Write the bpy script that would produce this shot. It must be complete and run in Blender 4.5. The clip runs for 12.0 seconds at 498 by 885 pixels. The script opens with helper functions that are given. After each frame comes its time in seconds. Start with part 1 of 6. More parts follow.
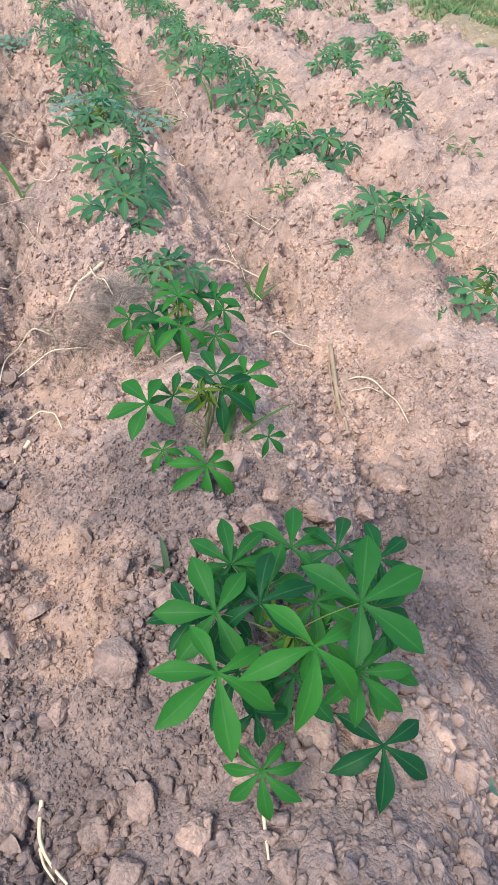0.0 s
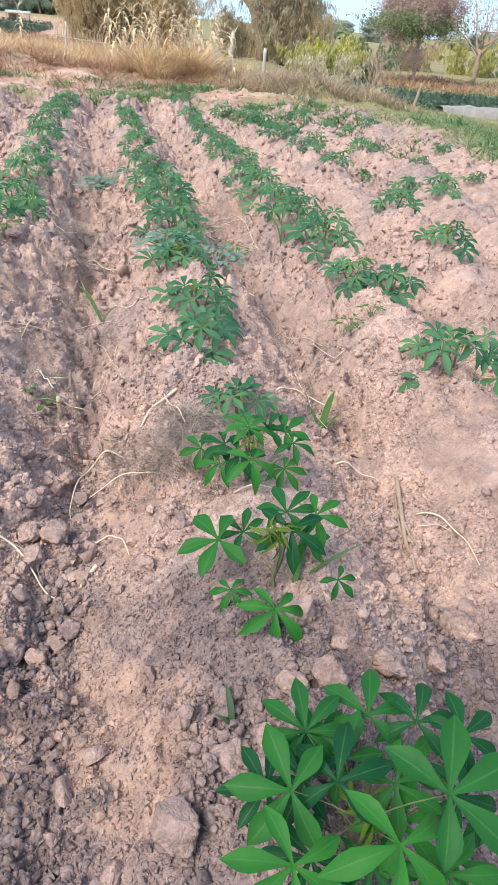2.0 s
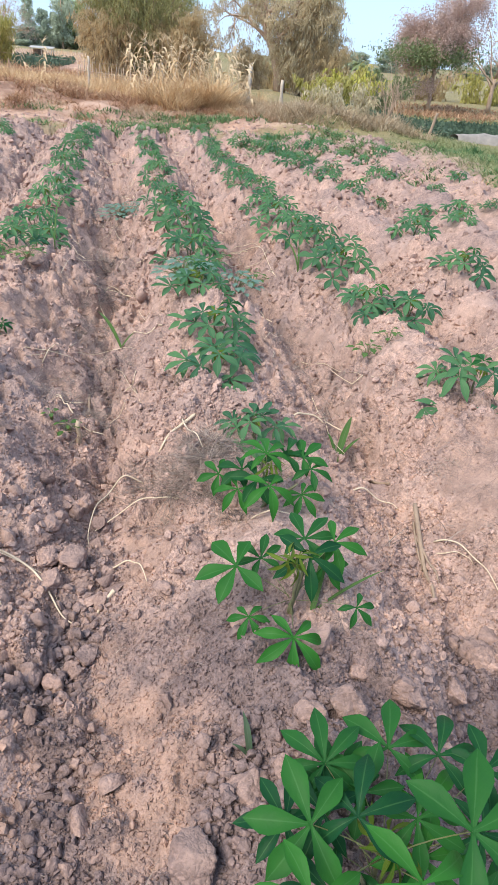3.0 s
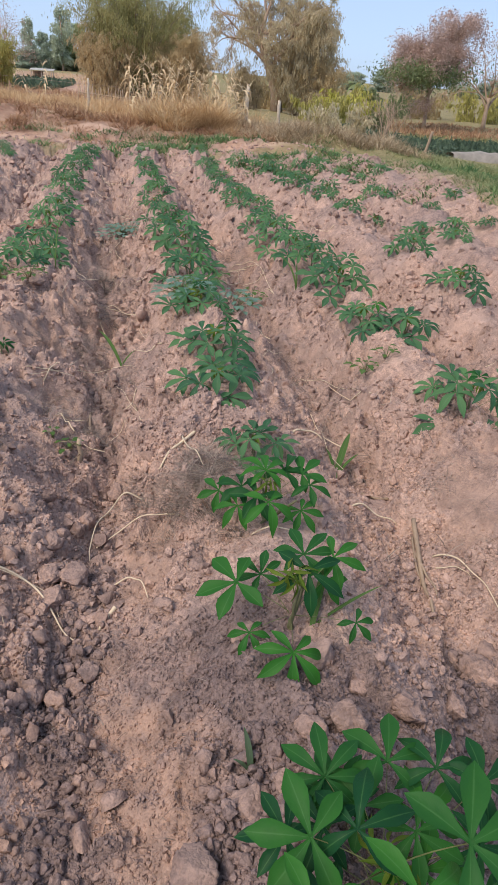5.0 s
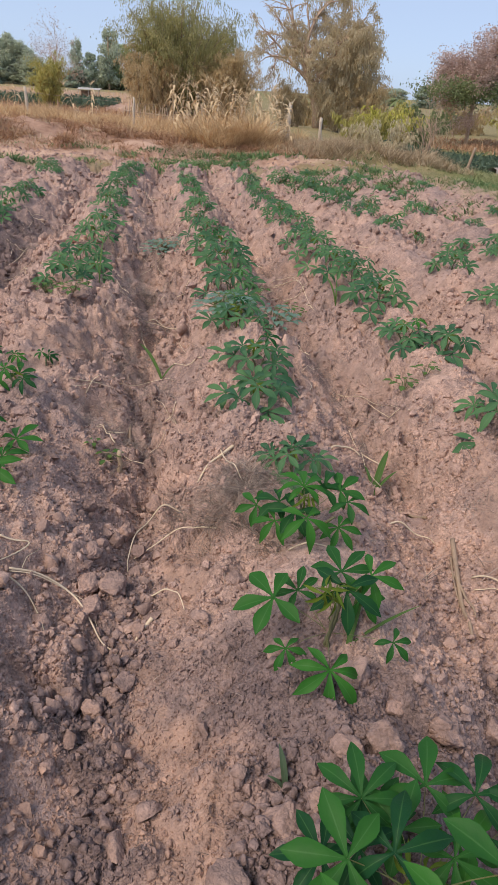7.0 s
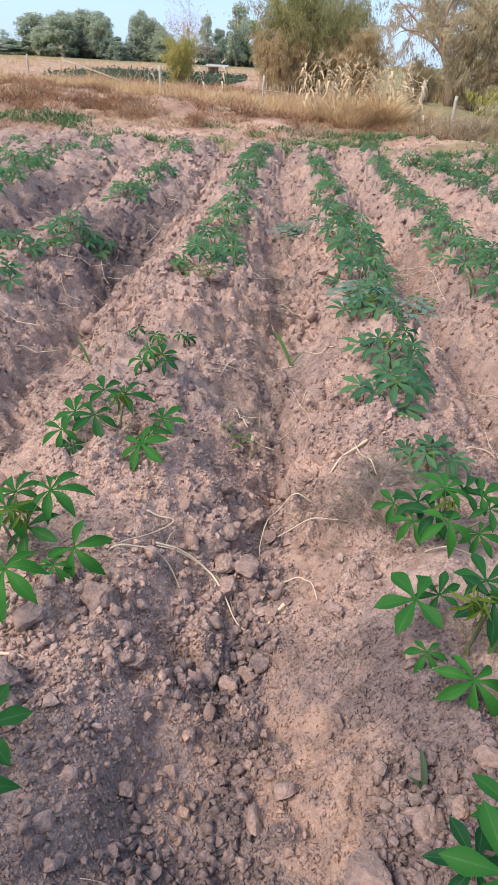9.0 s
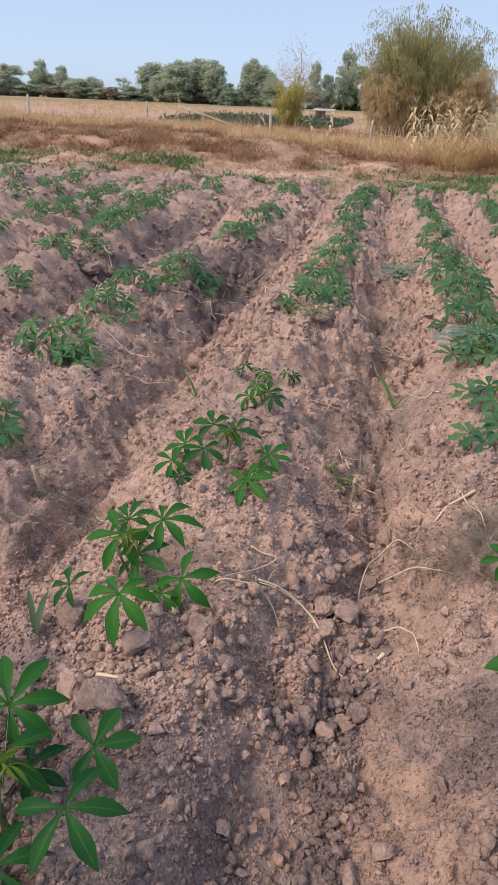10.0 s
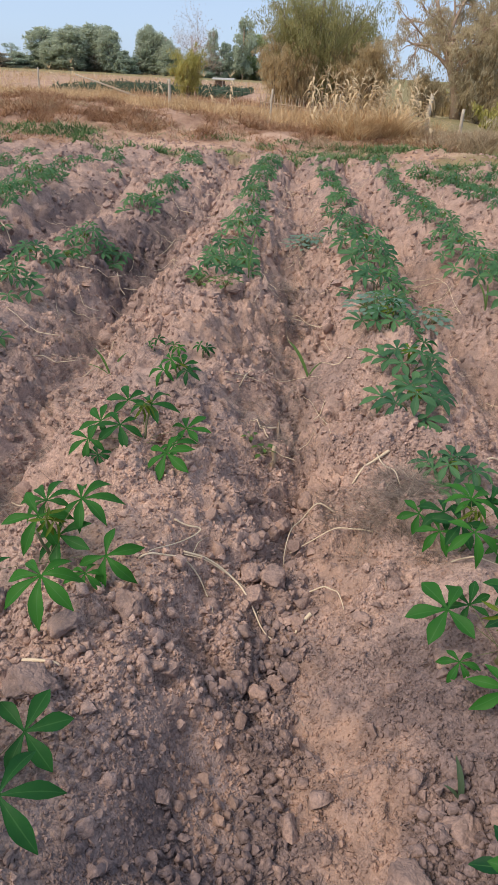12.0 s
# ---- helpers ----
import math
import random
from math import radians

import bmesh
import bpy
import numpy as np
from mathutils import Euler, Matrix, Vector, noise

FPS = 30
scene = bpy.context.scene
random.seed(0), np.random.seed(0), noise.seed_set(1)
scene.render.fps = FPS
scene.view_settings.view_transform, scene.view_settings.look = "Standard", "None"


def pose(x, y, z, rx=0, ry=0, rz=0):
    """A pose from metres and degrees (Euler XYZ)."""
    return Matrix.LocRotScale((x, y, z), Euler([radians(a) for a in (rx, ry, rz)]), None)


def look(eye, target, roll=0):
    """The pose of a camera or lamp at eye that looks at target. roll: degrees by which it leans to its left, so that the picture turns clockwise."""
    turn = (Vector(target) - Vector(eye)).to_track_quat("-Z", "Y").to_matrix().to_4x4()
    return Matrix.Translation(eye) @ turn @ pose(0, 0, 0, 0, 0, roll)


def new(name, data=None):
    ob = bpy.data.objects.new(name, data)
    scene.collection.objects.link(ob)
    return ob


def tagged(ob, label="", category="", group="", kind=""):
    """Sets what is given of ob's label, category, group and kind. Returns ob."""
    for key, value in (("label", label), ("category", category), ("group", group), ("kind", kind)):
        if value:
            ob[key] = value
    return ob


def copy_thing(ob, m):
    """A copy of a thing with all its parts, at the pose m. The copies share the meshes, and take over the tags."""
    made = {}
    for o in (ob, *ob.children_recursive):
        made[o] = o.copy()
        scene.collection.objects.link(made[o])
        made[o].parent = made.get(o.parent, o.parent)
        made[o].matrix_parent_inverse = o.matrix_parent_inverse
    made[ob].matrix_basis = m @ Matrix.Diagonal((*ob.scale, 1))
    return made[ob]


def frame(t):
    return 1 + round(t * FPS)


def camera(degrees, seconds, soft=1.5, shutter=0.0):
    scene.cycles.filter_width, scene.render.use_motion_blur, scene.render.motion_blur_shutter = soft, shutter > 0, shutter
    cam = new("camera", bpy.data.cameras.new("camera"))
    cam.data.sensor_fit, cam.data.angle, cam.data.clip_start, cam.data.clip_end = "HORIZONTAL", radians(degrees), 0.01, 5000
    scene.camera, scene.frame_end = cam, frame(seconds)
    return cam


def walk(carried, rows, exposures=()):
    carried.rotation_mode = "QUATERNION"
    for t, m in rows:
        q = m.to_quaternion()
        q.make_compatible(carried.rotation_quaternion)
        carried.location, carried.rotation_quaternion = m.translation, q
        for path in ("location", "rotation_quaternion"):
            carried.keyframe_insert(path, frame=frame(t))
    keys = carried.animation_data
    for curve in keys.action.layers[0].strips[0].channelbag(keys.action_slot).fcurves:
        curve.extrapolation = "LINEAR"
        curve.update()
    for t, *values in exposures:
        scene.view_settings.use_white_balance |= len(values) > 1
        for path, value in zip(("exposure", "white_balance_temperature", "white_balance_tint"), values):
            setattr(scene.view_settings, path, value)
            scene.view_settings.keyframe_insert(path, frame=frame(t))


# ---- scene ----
cam = camera(41.5, 12.0)
PATH = [
    (0, (0.052, -0.009, 1.221), (0.54, 1.42, -0.09), 6.4),
    (0.5, (0.039, 0.025, 1.246), (0.498, 1.537, 0.02), 6.3),
    (1, (0.023, 0.046, 1.253), (0.434, 1.6, 0.063), 5.6),
    (1.5, (0.012, 0.058, 1.274), (0.412, 1.668, 0.157), 5.1),
    (2, (0.003, 0.053, 1.291), (0.367, 1.7, 0.216), 5.1),
    (2.5, (-0.006, 0.055, 1.297), (0.324, 1.731, 0.256), 5.0),
    (4.5, (0.002, 0.033, 1.308), (0.312, 1.744, 0.321), 3.6),
    (5, (-0.007, 0.032, 1.316), (0.313, 1.748, 0.34), 4.0),
    (5.5, (-0.018, 0.033, 1.317), (0.232, 1.766, 0.349), 3.5),
    (6, (-0.017, 0.031, 1.32), (0.238, 1.769, 0.365), 4.0),
    (6.5, (-0.017, 0.027, 1.325), (0.238, 1.777, 0.391), 3.7),
    (7, (-0.022, 0.026, 1.325), (0.194, 1.775, 0.379), 3.5),
    (7.2, (-0.023, 0.03, 1.321), (0.172, 1.766, 0.346), 3.3),
    (8.8, (-0.147, 0.036, 1.352), (-0.21, 1.756, 0.333), 3.4),
    (9, (-0.162, 0.019, 1.364), (-0.243, 1.743, 0.354), 3.0),
    (9.5, (-0.217, 0.008, 1.378), (-0.448, 1.739, 0.402), 3.1),
    (10, (-0.236, 0.0, 1.387), (-0.583, 1.736, 0.457), 2.4),
    (10.5, (-0.257, 0.005, 1.38), (-0.632, 1.74, 0.458), 2.3),
    (11, (-0.265, 0.01, 1.372), (-0.58, 1.743, 0.425), 2.5),
    (11.5, (-0.274, 0.0, 1.371), (-0.531, 1.735, 0.411), 3.0),
    (12, (-0.233, -0.003, 1.37), (-0.329, 1.735, 0.386), 3.0),
]
# seconds, stops, kelvin, tint: the phone's own exposure and white balance drift along the shot
EXPOSURES = [(0, 0.80, 5640, 0), (1.0, 0.86, 5640, 0), (2.5, 0.75, 5700, 3), (4.5, 0.24, 6000, 8), (5.5, 0.07, 6160, 9), (7.0, 0.03, 6300, 11), (9.0, 0.46, 5920, 7), (9.5, 0.29, 6100, 8), (10.5, 0.07, 6440, 10), (12.0, 0.09, 6300, 7)]
walk(cam, [(t, look(eye, target, roll)) for t, eye, target, roll in PATH], EXPOSURES)

# ---- light: hazy late-afternoon sky with a warm sun veiled by haze, from the left, behind the camera ----
SUN_EL, SUN_FROM = 50.0, (-0.84, -0.54)
world = bpy.data.worlds.new("sky")
scene.world = world
world.use_nodes = True
wn, wl = world.node_tree.nodes, world.node_tree.links
sky = wn.new("ShaderNodeTexSky")
sky.sky_type = "NISHITA"
sky.sun_disc = False
sky.sun_elevation = radians(SUN_EL)
sky.sun_rotation = math.atan2(SUN_FROM[0], SUN_FROM[1])
sky.air_density, sky.dust_density, sky.ozone_density = 0.5, 0.9, 2.5
haze = wn.new("ShaderNodeMix")
haze.data_type = "RGBA"
haze.inputs[0].default_value, haze.inputs[7].default_value = 0.68, (4.0, 4.7, 5.9, 1)
wl.new(sky.outputs[0], haze.inputs[6])
wl.new(haze.outputs[2], wn["Background"].inputs[0])
wn["Background"].inputs[1].default_value = 0.15
sun = new("sun", bpy.data.lights.new("sun", "SUN"))
sun.data.energy, sun.data.angle, sun.data.color = 3.4, radians(32), (1.0, 0.81, 0.61)
flat = math.hypot(*SUN_FROM)
sun.matrix_world = look((SUN_FROM[0] / flat * 30, SUN_FROM[1] / flat * 30, 30 * math.tan(radians(SUN_EL))), (0, 0, 0))


# ---- materials ----
def mat(name):
    m = bpy.data.materials.new(name)
    m.use_nodes = True
    return m, m.node_tree.nodes, m.node_tree.links, m.node_tree.nodes["Principled BSDF"]


def noise_node(n, l, coords, scale, detail=4.0, rough=0.55):
    k = n.new("ShaderNodeTexNoise")
    k.inputs["Scale"].default_value, k.inputs["Detail"].default_value, k.inputs["Roughness"].default_value = scale, detail, rough
    if coords:
        l.new(coords, k.inputs["Vector"])
    return k.outputs["Fac"]


def ramp(n, l, fac, stops):
    k = n.new("ShaderNodeValToRGB")
    e = k.color_ramp.elements
    while len(e) < len(stops):
        e.new(0.5)
    for el, (p, c) in zip(e, stops):
        el.position, el.color = p, (*c, 1)
    l.new(fac, k.inputs[0])
    return k.outputs[0]


def mixc(n, l, fac, a, b, blend="MIX"):
    k = n.new("ShaderNodeMix")
    k.data_type, k.blend_type = "RGBA", blend
    for sock, v in ((k.inputs[0], fac), (k.inputs[6], a), (k.inputs[7], b)):
        if isinstance(v, (int, float)):
            sock.default_value = v
        elif isinstance(v, tuple):
            sock.default_value = (*v, 1)
        else:
            l.new(v, sock)
    return k.outputs[2]


def calc(n, l, op, a, b=0.0, clamp=False):
    k = n.new("ShaderNodeMath")
    k.operation, k.use_clamp = op, clamp
    for sock, v in zip(k.inputs, (a, b)):
        if isinstance(v, (int, float)):
            sock.default_value = v
        else:
            l.new(v, sock)
    return k.outputs[0]


def bump(n, l, height, p, strength=0.5, dist=0.01):
    k = n.new("ShaderNodeBump")
    k.inputs["Strength"].default_value, k.inputs["Distance"].default_value = strength, dist
    l.new(height, k.inputs["Height"])
    l.new(k.outputs[0], p.inputs["Normal"])


def position(n):
    return n.new("ShaderNodeNewGeometry").outputs["Position"]


def attribute(n, name):
    k = n.new("ShaderNodeAttribute")
    k.attribute_name = name
    return k.outputs["Fac"]


def crumbs_node(n, l, coords, scale):
    """Crumbs of soil: a low dome for each cell, and the cell's random number."""
    k = n.new("ShaderNodeTexVoronoi")
    k.inputs["Scale"].default_value = scale
    l.new(coords, k.inputs["Vector"])
    d = k.outputs["Distance"]
    sep = n.new("ShaderNodeSeparateXYZ")
    l.new(k.outputs["Color"], sep.inputs[0])
    return calc(n, l, "SUBTRACT", 1.0, calc(n, l, "MULTIPLY", d, d)), sep.outputs[0]


def warped(n, l, pos, scale, amount):
    k = n.new("ShaderNodeTexNoise")
    k.inputs["Scale"].default_value, k.inputs["Detail"].default_value = scale, 3.0
    l.new(pos, k.inputs["Vector"])
    sub_ = n.new("ShaderNodeVectorMath")
    sub_.operation = "MULTIPLY_ADD"
    l.new(k.outputs["Color"], sub_.inputs[0])
    sub_.inputs[1].default_value = (amount, amount, amount)
    l.new(pos, sub_.inputs[2])
    return sub_.outputs[0]


def soil_surface(n, l, pos, calm=None, grey=None):
    """Dry clay loam: pinkish grey-tan, mottled at three scales, crumbs told apart by tone and relief. Returns colour and height."""
    broad = noise_node(n, l, pos, 1.7, 3.0)
    mid = noise_node(n, l, pos, 11.0, 5.0, 0.6)
    fine = noise_node(n, l, pos, 150.0, 3.0, 0.7)
    wp = warped(n, l, pos, 60.0, 0.012)
    d1, r1 = crumbs_node(n, l, wp, 34.0)
    d2, r2 = crumbs_node(n, l, wp, 80.0)
    d3, r3 = crumbs_node(n, l, wp, 190.0)
    rough = ramp(n, l, noise_node(n, l, pos, 5.0, 4.0, 0.6), [(0.36, (0.25, 0.25, 0.25)), (0.55, (1, 1, 1))])
    if calm is not None:
        rough = calc(n, l, "MULTIPLY", rough, calc(n, l, "SUBTRACT", 1.0, calc(n, l, "MULTIPLY", calm, 0.4)))
    base = ramp(n, l, broad, [(0.32, (0.335, 0.249, 0.226)), (0.50, (0.420, 0.303, 0.262)), (0.68, (0.480, 0.338, 0.280))])
    if calm is not None:
        base = mixc(n, l, calc(n, l, "MULTIPLY", calm, 0.7), base, (0.345, 0.234, 0.186))
    # grey topsoil and painted furrow shade in one dark tone
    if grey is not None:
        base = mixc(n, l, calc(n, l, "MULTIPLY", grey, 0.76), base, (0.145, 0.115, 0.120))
    base = mixc(n, l, 0.8, base, ramp(n, l, mid, [(0.30, (0.66, 0.65, 0.66)), (0.5, (0.96, 0.96, 0.96)), (0.70, (1.26, 1.23, 1.19))]), "MULTIPLY")
    tone = calc(n, l, "ADD", calc(n, l, "MULTIPLY", r3, 0.5), calc(n, l, "MULTIPLY", r2, 0.5))
    base = mixc(n, l, rough, base, mixc(n, l, 1.0, base, ramp(n, l, tone, [(0.15, (0.68, 0.68, 0.70)), (0.5, (0.98, 0.97, 0.97)), (0.85, (1.25, 1.22, 1.18))]), "MULTIPLY"))
    base = mixc(n, l, 0.5, base, ramp(n, l, fine, [(0.3, (0.75, 0.74, 0.73)), (0.7, (1.2, 1.2, 1.2))]), "MULTIPLY")
    h = calc(n, l, "ADD", calc(n, l, "MULTIPLY", d1, calc(n, l, "ADD", 0.10, calc(n, l, "MULTIPLY", r1, 0.5))), calc(n, l, "MULTIPLY", d2, calc(n, l, "ADD", 0.30, calc(n, l, "MULTIPLY", r2, 0.6))))
    h = calc(n, l, "ADD", calc(n, l, "MULTIPLY", h, rough), calc(n, l, "ADD", calc(n, l, "MULTIPLY", d3, 0.30), calc(n, l, "MULTIPLY", fine, 0.25)))
    return base, h


def soil_material():
    m, n, l, p = mat("tilled_soil")
    pos = position(n)
    col, h = soil_surface(n, l, pos, attribute(n, "ochre"), attribute(n, "ash_shade"))
    dry = ramp(n, l, noise_node(n, l, pos, 1.6, 6.0, 0.7), [(0.34, (0.24, 0.145, 0.105)), (0.5, (0.44, 0.29, 0.215)), (0.64, (0.56, 0.395, 0.30)), (0.78, (0.36, 0.23, 0.165))])
    green = ramp(n, l, noise_node(n, l, pos, 3.0, 6.0, 0.65), [(0.3, (0.10, 0.13, 0.04)), (0.7, (0.25, 0.24, 0.10))])
    col = mixc(n, l, attribute(n, "dry"), col, dry)
    col = mixc(n, l, attribute(n, "green"), col, green)
    l.new(col, p.inputs["Base Color"])
    p.inputs["Roughness"].default_value = 0.95
    p.inputs["Specular IOR Level"].default_value = 0.15
    bump(n, l, h, p, 1.0, 0.0085)
    return m


def clod_material(random_from):
    m, n, l, p = mat("dry_clod")
    pos = position(n)
    col, h = soil_surface(n, l, pos, attribute(n, "ochre"), attribute(n, "ash_shade")) if random_from != "object" else soil_surface(n, l, pos, 0.5, 0.42)
    if random_from == "object":
        r = n.new("ShaderNodeObjectInfo").outputs["Random"]
    else:
        r = n.new("ShaderNodeNewGeometry").outputs["Random Per Island"]
    col = mixc(n, l, 0.8, col, ramp(n, l, r, [(0.0, (0.88, 0.88, 0.89)), (0.5, (1.0, 0.99, 0.99)), (1.0, (1.12, 1.10, 1.08))]), "MULTIPLY")
    l.new(col, p.inputs["Base Color"])
    p.inputs["Roughness"].default_value = 0.95
    p.inputs["Specular IOR Level"].default_value = 0.15
    bump(n, l, h, p, 0.8, 0.006)
    return m


def leaf_material(name, dark, light, rib, thin=0.3, randomness="object"):
    """A leaf blade: pale midrib and side veins along the UV, colour varied leaf by leaf, light passing through."""
    m, n, l, p = mat(name)
    uv = n.new("ShaderNodeUVMap").outputs[0]
    sep = n.new("ShaderNodeSeparateXYZ")
    l.new(uv, sep.inputs[0])
    across = calc(n, l, "ABSOLUTE", calc(n, l, "SUBTRACT", sep.outputs[0], 0.5))
    mid = calc(n, l, "SUBTRACT", 1.0, calc(n, l, "MULTIPLY", across, 20.0, True), True)
    wave = calc(n, l, "SINE", calc(n, l, "MULTIPLY", calc(n, l, "SUBTRACT", sep.outputs[1], calc(n, l, "MULTIPLY", across, 0.5)), 75.0))
    veins = calc(n, l, "MULTIPLY", calc(n, l, "POWER", calc(n, l, "MAXIMUM", wave, 0.0), 6.0), 0.02)
    if randomness == "object":
        r = n.new("ShaderNodeObjectInfo").outputs["Random"]
    else:
        r = n.new("ShaderNodeNewGeometry").outputs["Random Per Island"]
    blot = noise_node(n, l, position(n), 30.0, 3.0)
    lobe = n.new("ShaderNodeNewGeometry").outputs["Random Per Island"]
    col = mixc(n, l, calc(n, l, "ADD", calc(n, l, "ADD", calc(n, l, "MULTIPLY", r, 0.82), calc(n, l, "MULTIPLY", lobe, 0.14)), calc(n, l, "MULTIPLY", calc(n, l, "SUBTRACT", blot, 0.55), 0.3)), dark, light)
    col = mixc(n, l, calc(n, l, "MAXIMUM", calc(n, l, "MULTIPLY", mid, 0.5), veins), col, rib)
    l.new(col, p.inputs["Base Color"])
    p.inputs["Roughness"].default_value = 0.5
    p.inputs["Specular IOR Level"].default_value = 0.12
    bump(n, l, calc(n, l, "ADD", calc(n, l, "MULTIPLY", veins, -2.0), noise_node(n, l, position(n), 90.0, 2.0)), p, 0.35, 0.003)
    t = n.new("ShaderNodeBsdfTranslucent")
    l.new(mixc(n, l, 0.5, col, (light[0] * 1.7, light[1] * 1.5, light[2] * 0.7)), t.inputs[0])
    mx = n.new("ShaderNodeMixShader")
    mx.inputs[0].default_value = thin
    l.new(p.outputs[0], mx.inputs[1])
    l.new(t.outputs[0], mx.inputs[2])
    l.new(mx.outputs[0], n["Material Output"].inputs[0])
    return m


def island_material(name, stops, thin=0.25, rough=0.7):
    """Blades, straws and tree leaves: colour per blade over the given stops, with clumps lighter and darker."""
    m, n, l, p = mat(name)
    r = n.new("ShaderNodeNewGeometry").outputs["Random Per Island"]
    clump = noise_node(n, l, position(n), 1.3, 3.0)
    fac = calc(n, l, "ADD", calc(n, l, "MULTIPLY", r, 0.7), calc(n, l, "SUBTRACT", calc(n, l, "MULTIPLY", clump, 0.9), 0.3))
    col = ramp(n, l, fac, stops)
    l.new(col, p.inputs["Base Color"])
    p.inputs["Roughness"].default_value = rough
    p.inputs["Specular IOR Level"].default_value = 0.25
    if thin:
        t = n.new("ShaderNodeBsdfTranslucent")
        l.new(col, t.inputs[0])
        mx = n.new("ShaderNodeMixShader")
        mx.inputs[0].default_value = thin
        l.new(p.outputs[0], mx.inputs[1])
        l.new(t.outputs[0], mx.inputs[2])
        l.new(mx.outputs[0], n["Material Output"].inputs[0])
    return m


def grain_material(name, a, b, scale=(40.0, 40.0, 4.0), rough=0.85, strength=0.5):
    """Wood, bark and stalks: streaks along the local z, stains over them."""
    m, n, l, p = mat(name)
    mp = n.new("ShaderNodeMapping")
    mp.inputs["Scale"].default_value = scale
    l.new(n.new("ShaderNodeTexCoord").outputs["Object"], mp.inputs[0])
    g = noise_node(n, l, mp.outputs[0], 1.0, 6.0, 0.65)
    s = noise_node(n, l, position(n), 5.0, 4.0)
    col = mixc(n, l, g, a, b)
    col = mixc(n, l, 0.7, col, ramp(n, l, s, [(0.3, (0.7, 0.7, 0.7)), (0.7, (1.15, 1.13, 1.1))]), "MULTIPLY")
    l.new(col, p.inputs["Base Color"])
    p.inputs["Roughness"].default_value = rough
    bump(n, l, g, p, strength, 0.01)
    return m


SOIL = soil_material()
CLOD, CRUMB = clod_material("object"), clod_material("island")
CASSAVA = leaf_material("cassava_leaf", (0.008, 0.048, 0.023), (0.044, 0.172, 0.024), (0.085, 0.21, 0.065), 0.28)
# same leaf for the farther rows, bluer and paler: haze mixed into the colour
CASSAVA_ROW = leaf_material("hazy_cassava_leaf", (0.034, 0.104, 0.060), (0.108, 0.228, 0.094), (0.15, 0.25, 0.13))
CASSAVA_YOUNG = leaf_material("young_cassava_leaf", (0.07, 0.13, 0.015), (0.13, 0.18, 0.025), (0.20, 0.23, 0.07))
SHOOT = leaf_material("grass_shoot_leaf", (0.06, 0.13, 0.035), (0.11, 0.19, 0.055), (0.20, 0.27, 0.11))
DULL_SHOOT = leaf_material("dull_shoot_leaf", (0.055, 0.09, 0.055), (0.09, 0.135, 0.08), (0.14, 0.18, 0.11))
WEED = leaf_material("blue_green_weed_leaf", (0.10, 0.19, 0.15), (0.19, 0.30, 0.24), (0.30, 0.40, 0.32))
PETIOLE = grain_material("petiole", (0.09, 0.16, 0.045), (0.19, 0.15, 0.07), (3, 3, 20), 0.5, 0.1)
STEM = grain_material("cassava_stem", (0.09, 0.115, 0.05), (0.17, 0.155, 0.09), (4, 4, 25), 0.7, 0.3)
STICK = grain_material("brown_split_stick", (0.30, 0.23, 0.16), (0.46, 0.37, 0.28), (60, 60, 3), 0.85, 0.4)
STRAW = grain_material("dry_straw", (0.55, 0.44, 0.31), (0.74, 0.63, 0.48), (60, 60, 6), 0.7, 0.2)
TWIG = grain_material("dry_twig", (0.24, 0.17, 0.12), (0.40, 0.31, 0.23), (60, 60, 6), 0.85, 0.5)
POST = grain_material("weathered_post", (0.40, 0.34, 0.27), (0.62, 0.56, 0.47), (60, 60, 3), 0.85, 0.5)
BARK = grain_material("bark", (0.16, 0.12, 0.09), (0.33, 0.26, 0.20), (12, 12, 2), 0.9, 0.8)
PALE_BARK = grain_material("pale_bark", (0.34, 0.24, 0.17), (0.52, 0.40, 0.30), (10, 10, 2), 0.85, 0.5)
WIRE = grain_material("rusty_wire", (0.30, 0.22, 0.17), (0.42, 0.34, 0.28), (30, 30, 30), 0.6, 0.1)
DRY_GRASS = island_material("dry_grass", [(0.1, (0.40, 0.255, 0.135)), (0.45, (0.58, 0.405, 0.225)), (0.85, (0.76, 0.60, 0.37))])
RED_GRASS = island_material("brown_grass", [(0.1, (0.20, 0.11, 0.065)), (0.5, (0.36, 0.21, 0.125)), (0.9, (0.58, 0.385, 0.235))])
GREEN_GRASS = island_material("green_grass", [(0.1, (0.14, 0.17, 0.07)), (0.5, (0.24, 0.265, 0.125)), (0.9, (0.40, 0.39, 0.22))])
LOW_WEED = island_material("low_weed", [(0.1, (0.06, 0.13, 0.05)), (0.5, (0.12, 0.21, 0.08)), (0.9, (0.22, 0.30, 0.13))])
DRY_MAIZE = island_material("dry_maize", [(0.1, (0.46, 0.33, 0.19)), (0.5, (0.62, 0.48, 0.30)), (0.9, (0.78, 0.66, 0.46))])
CROP = island_material("crop_leaf", [(0.1, (0.055, 0.085, 0.06)), (0.5, (0.085, 0.13, 0.085)), (0.9, (0.13, 0.18, 0.115))])


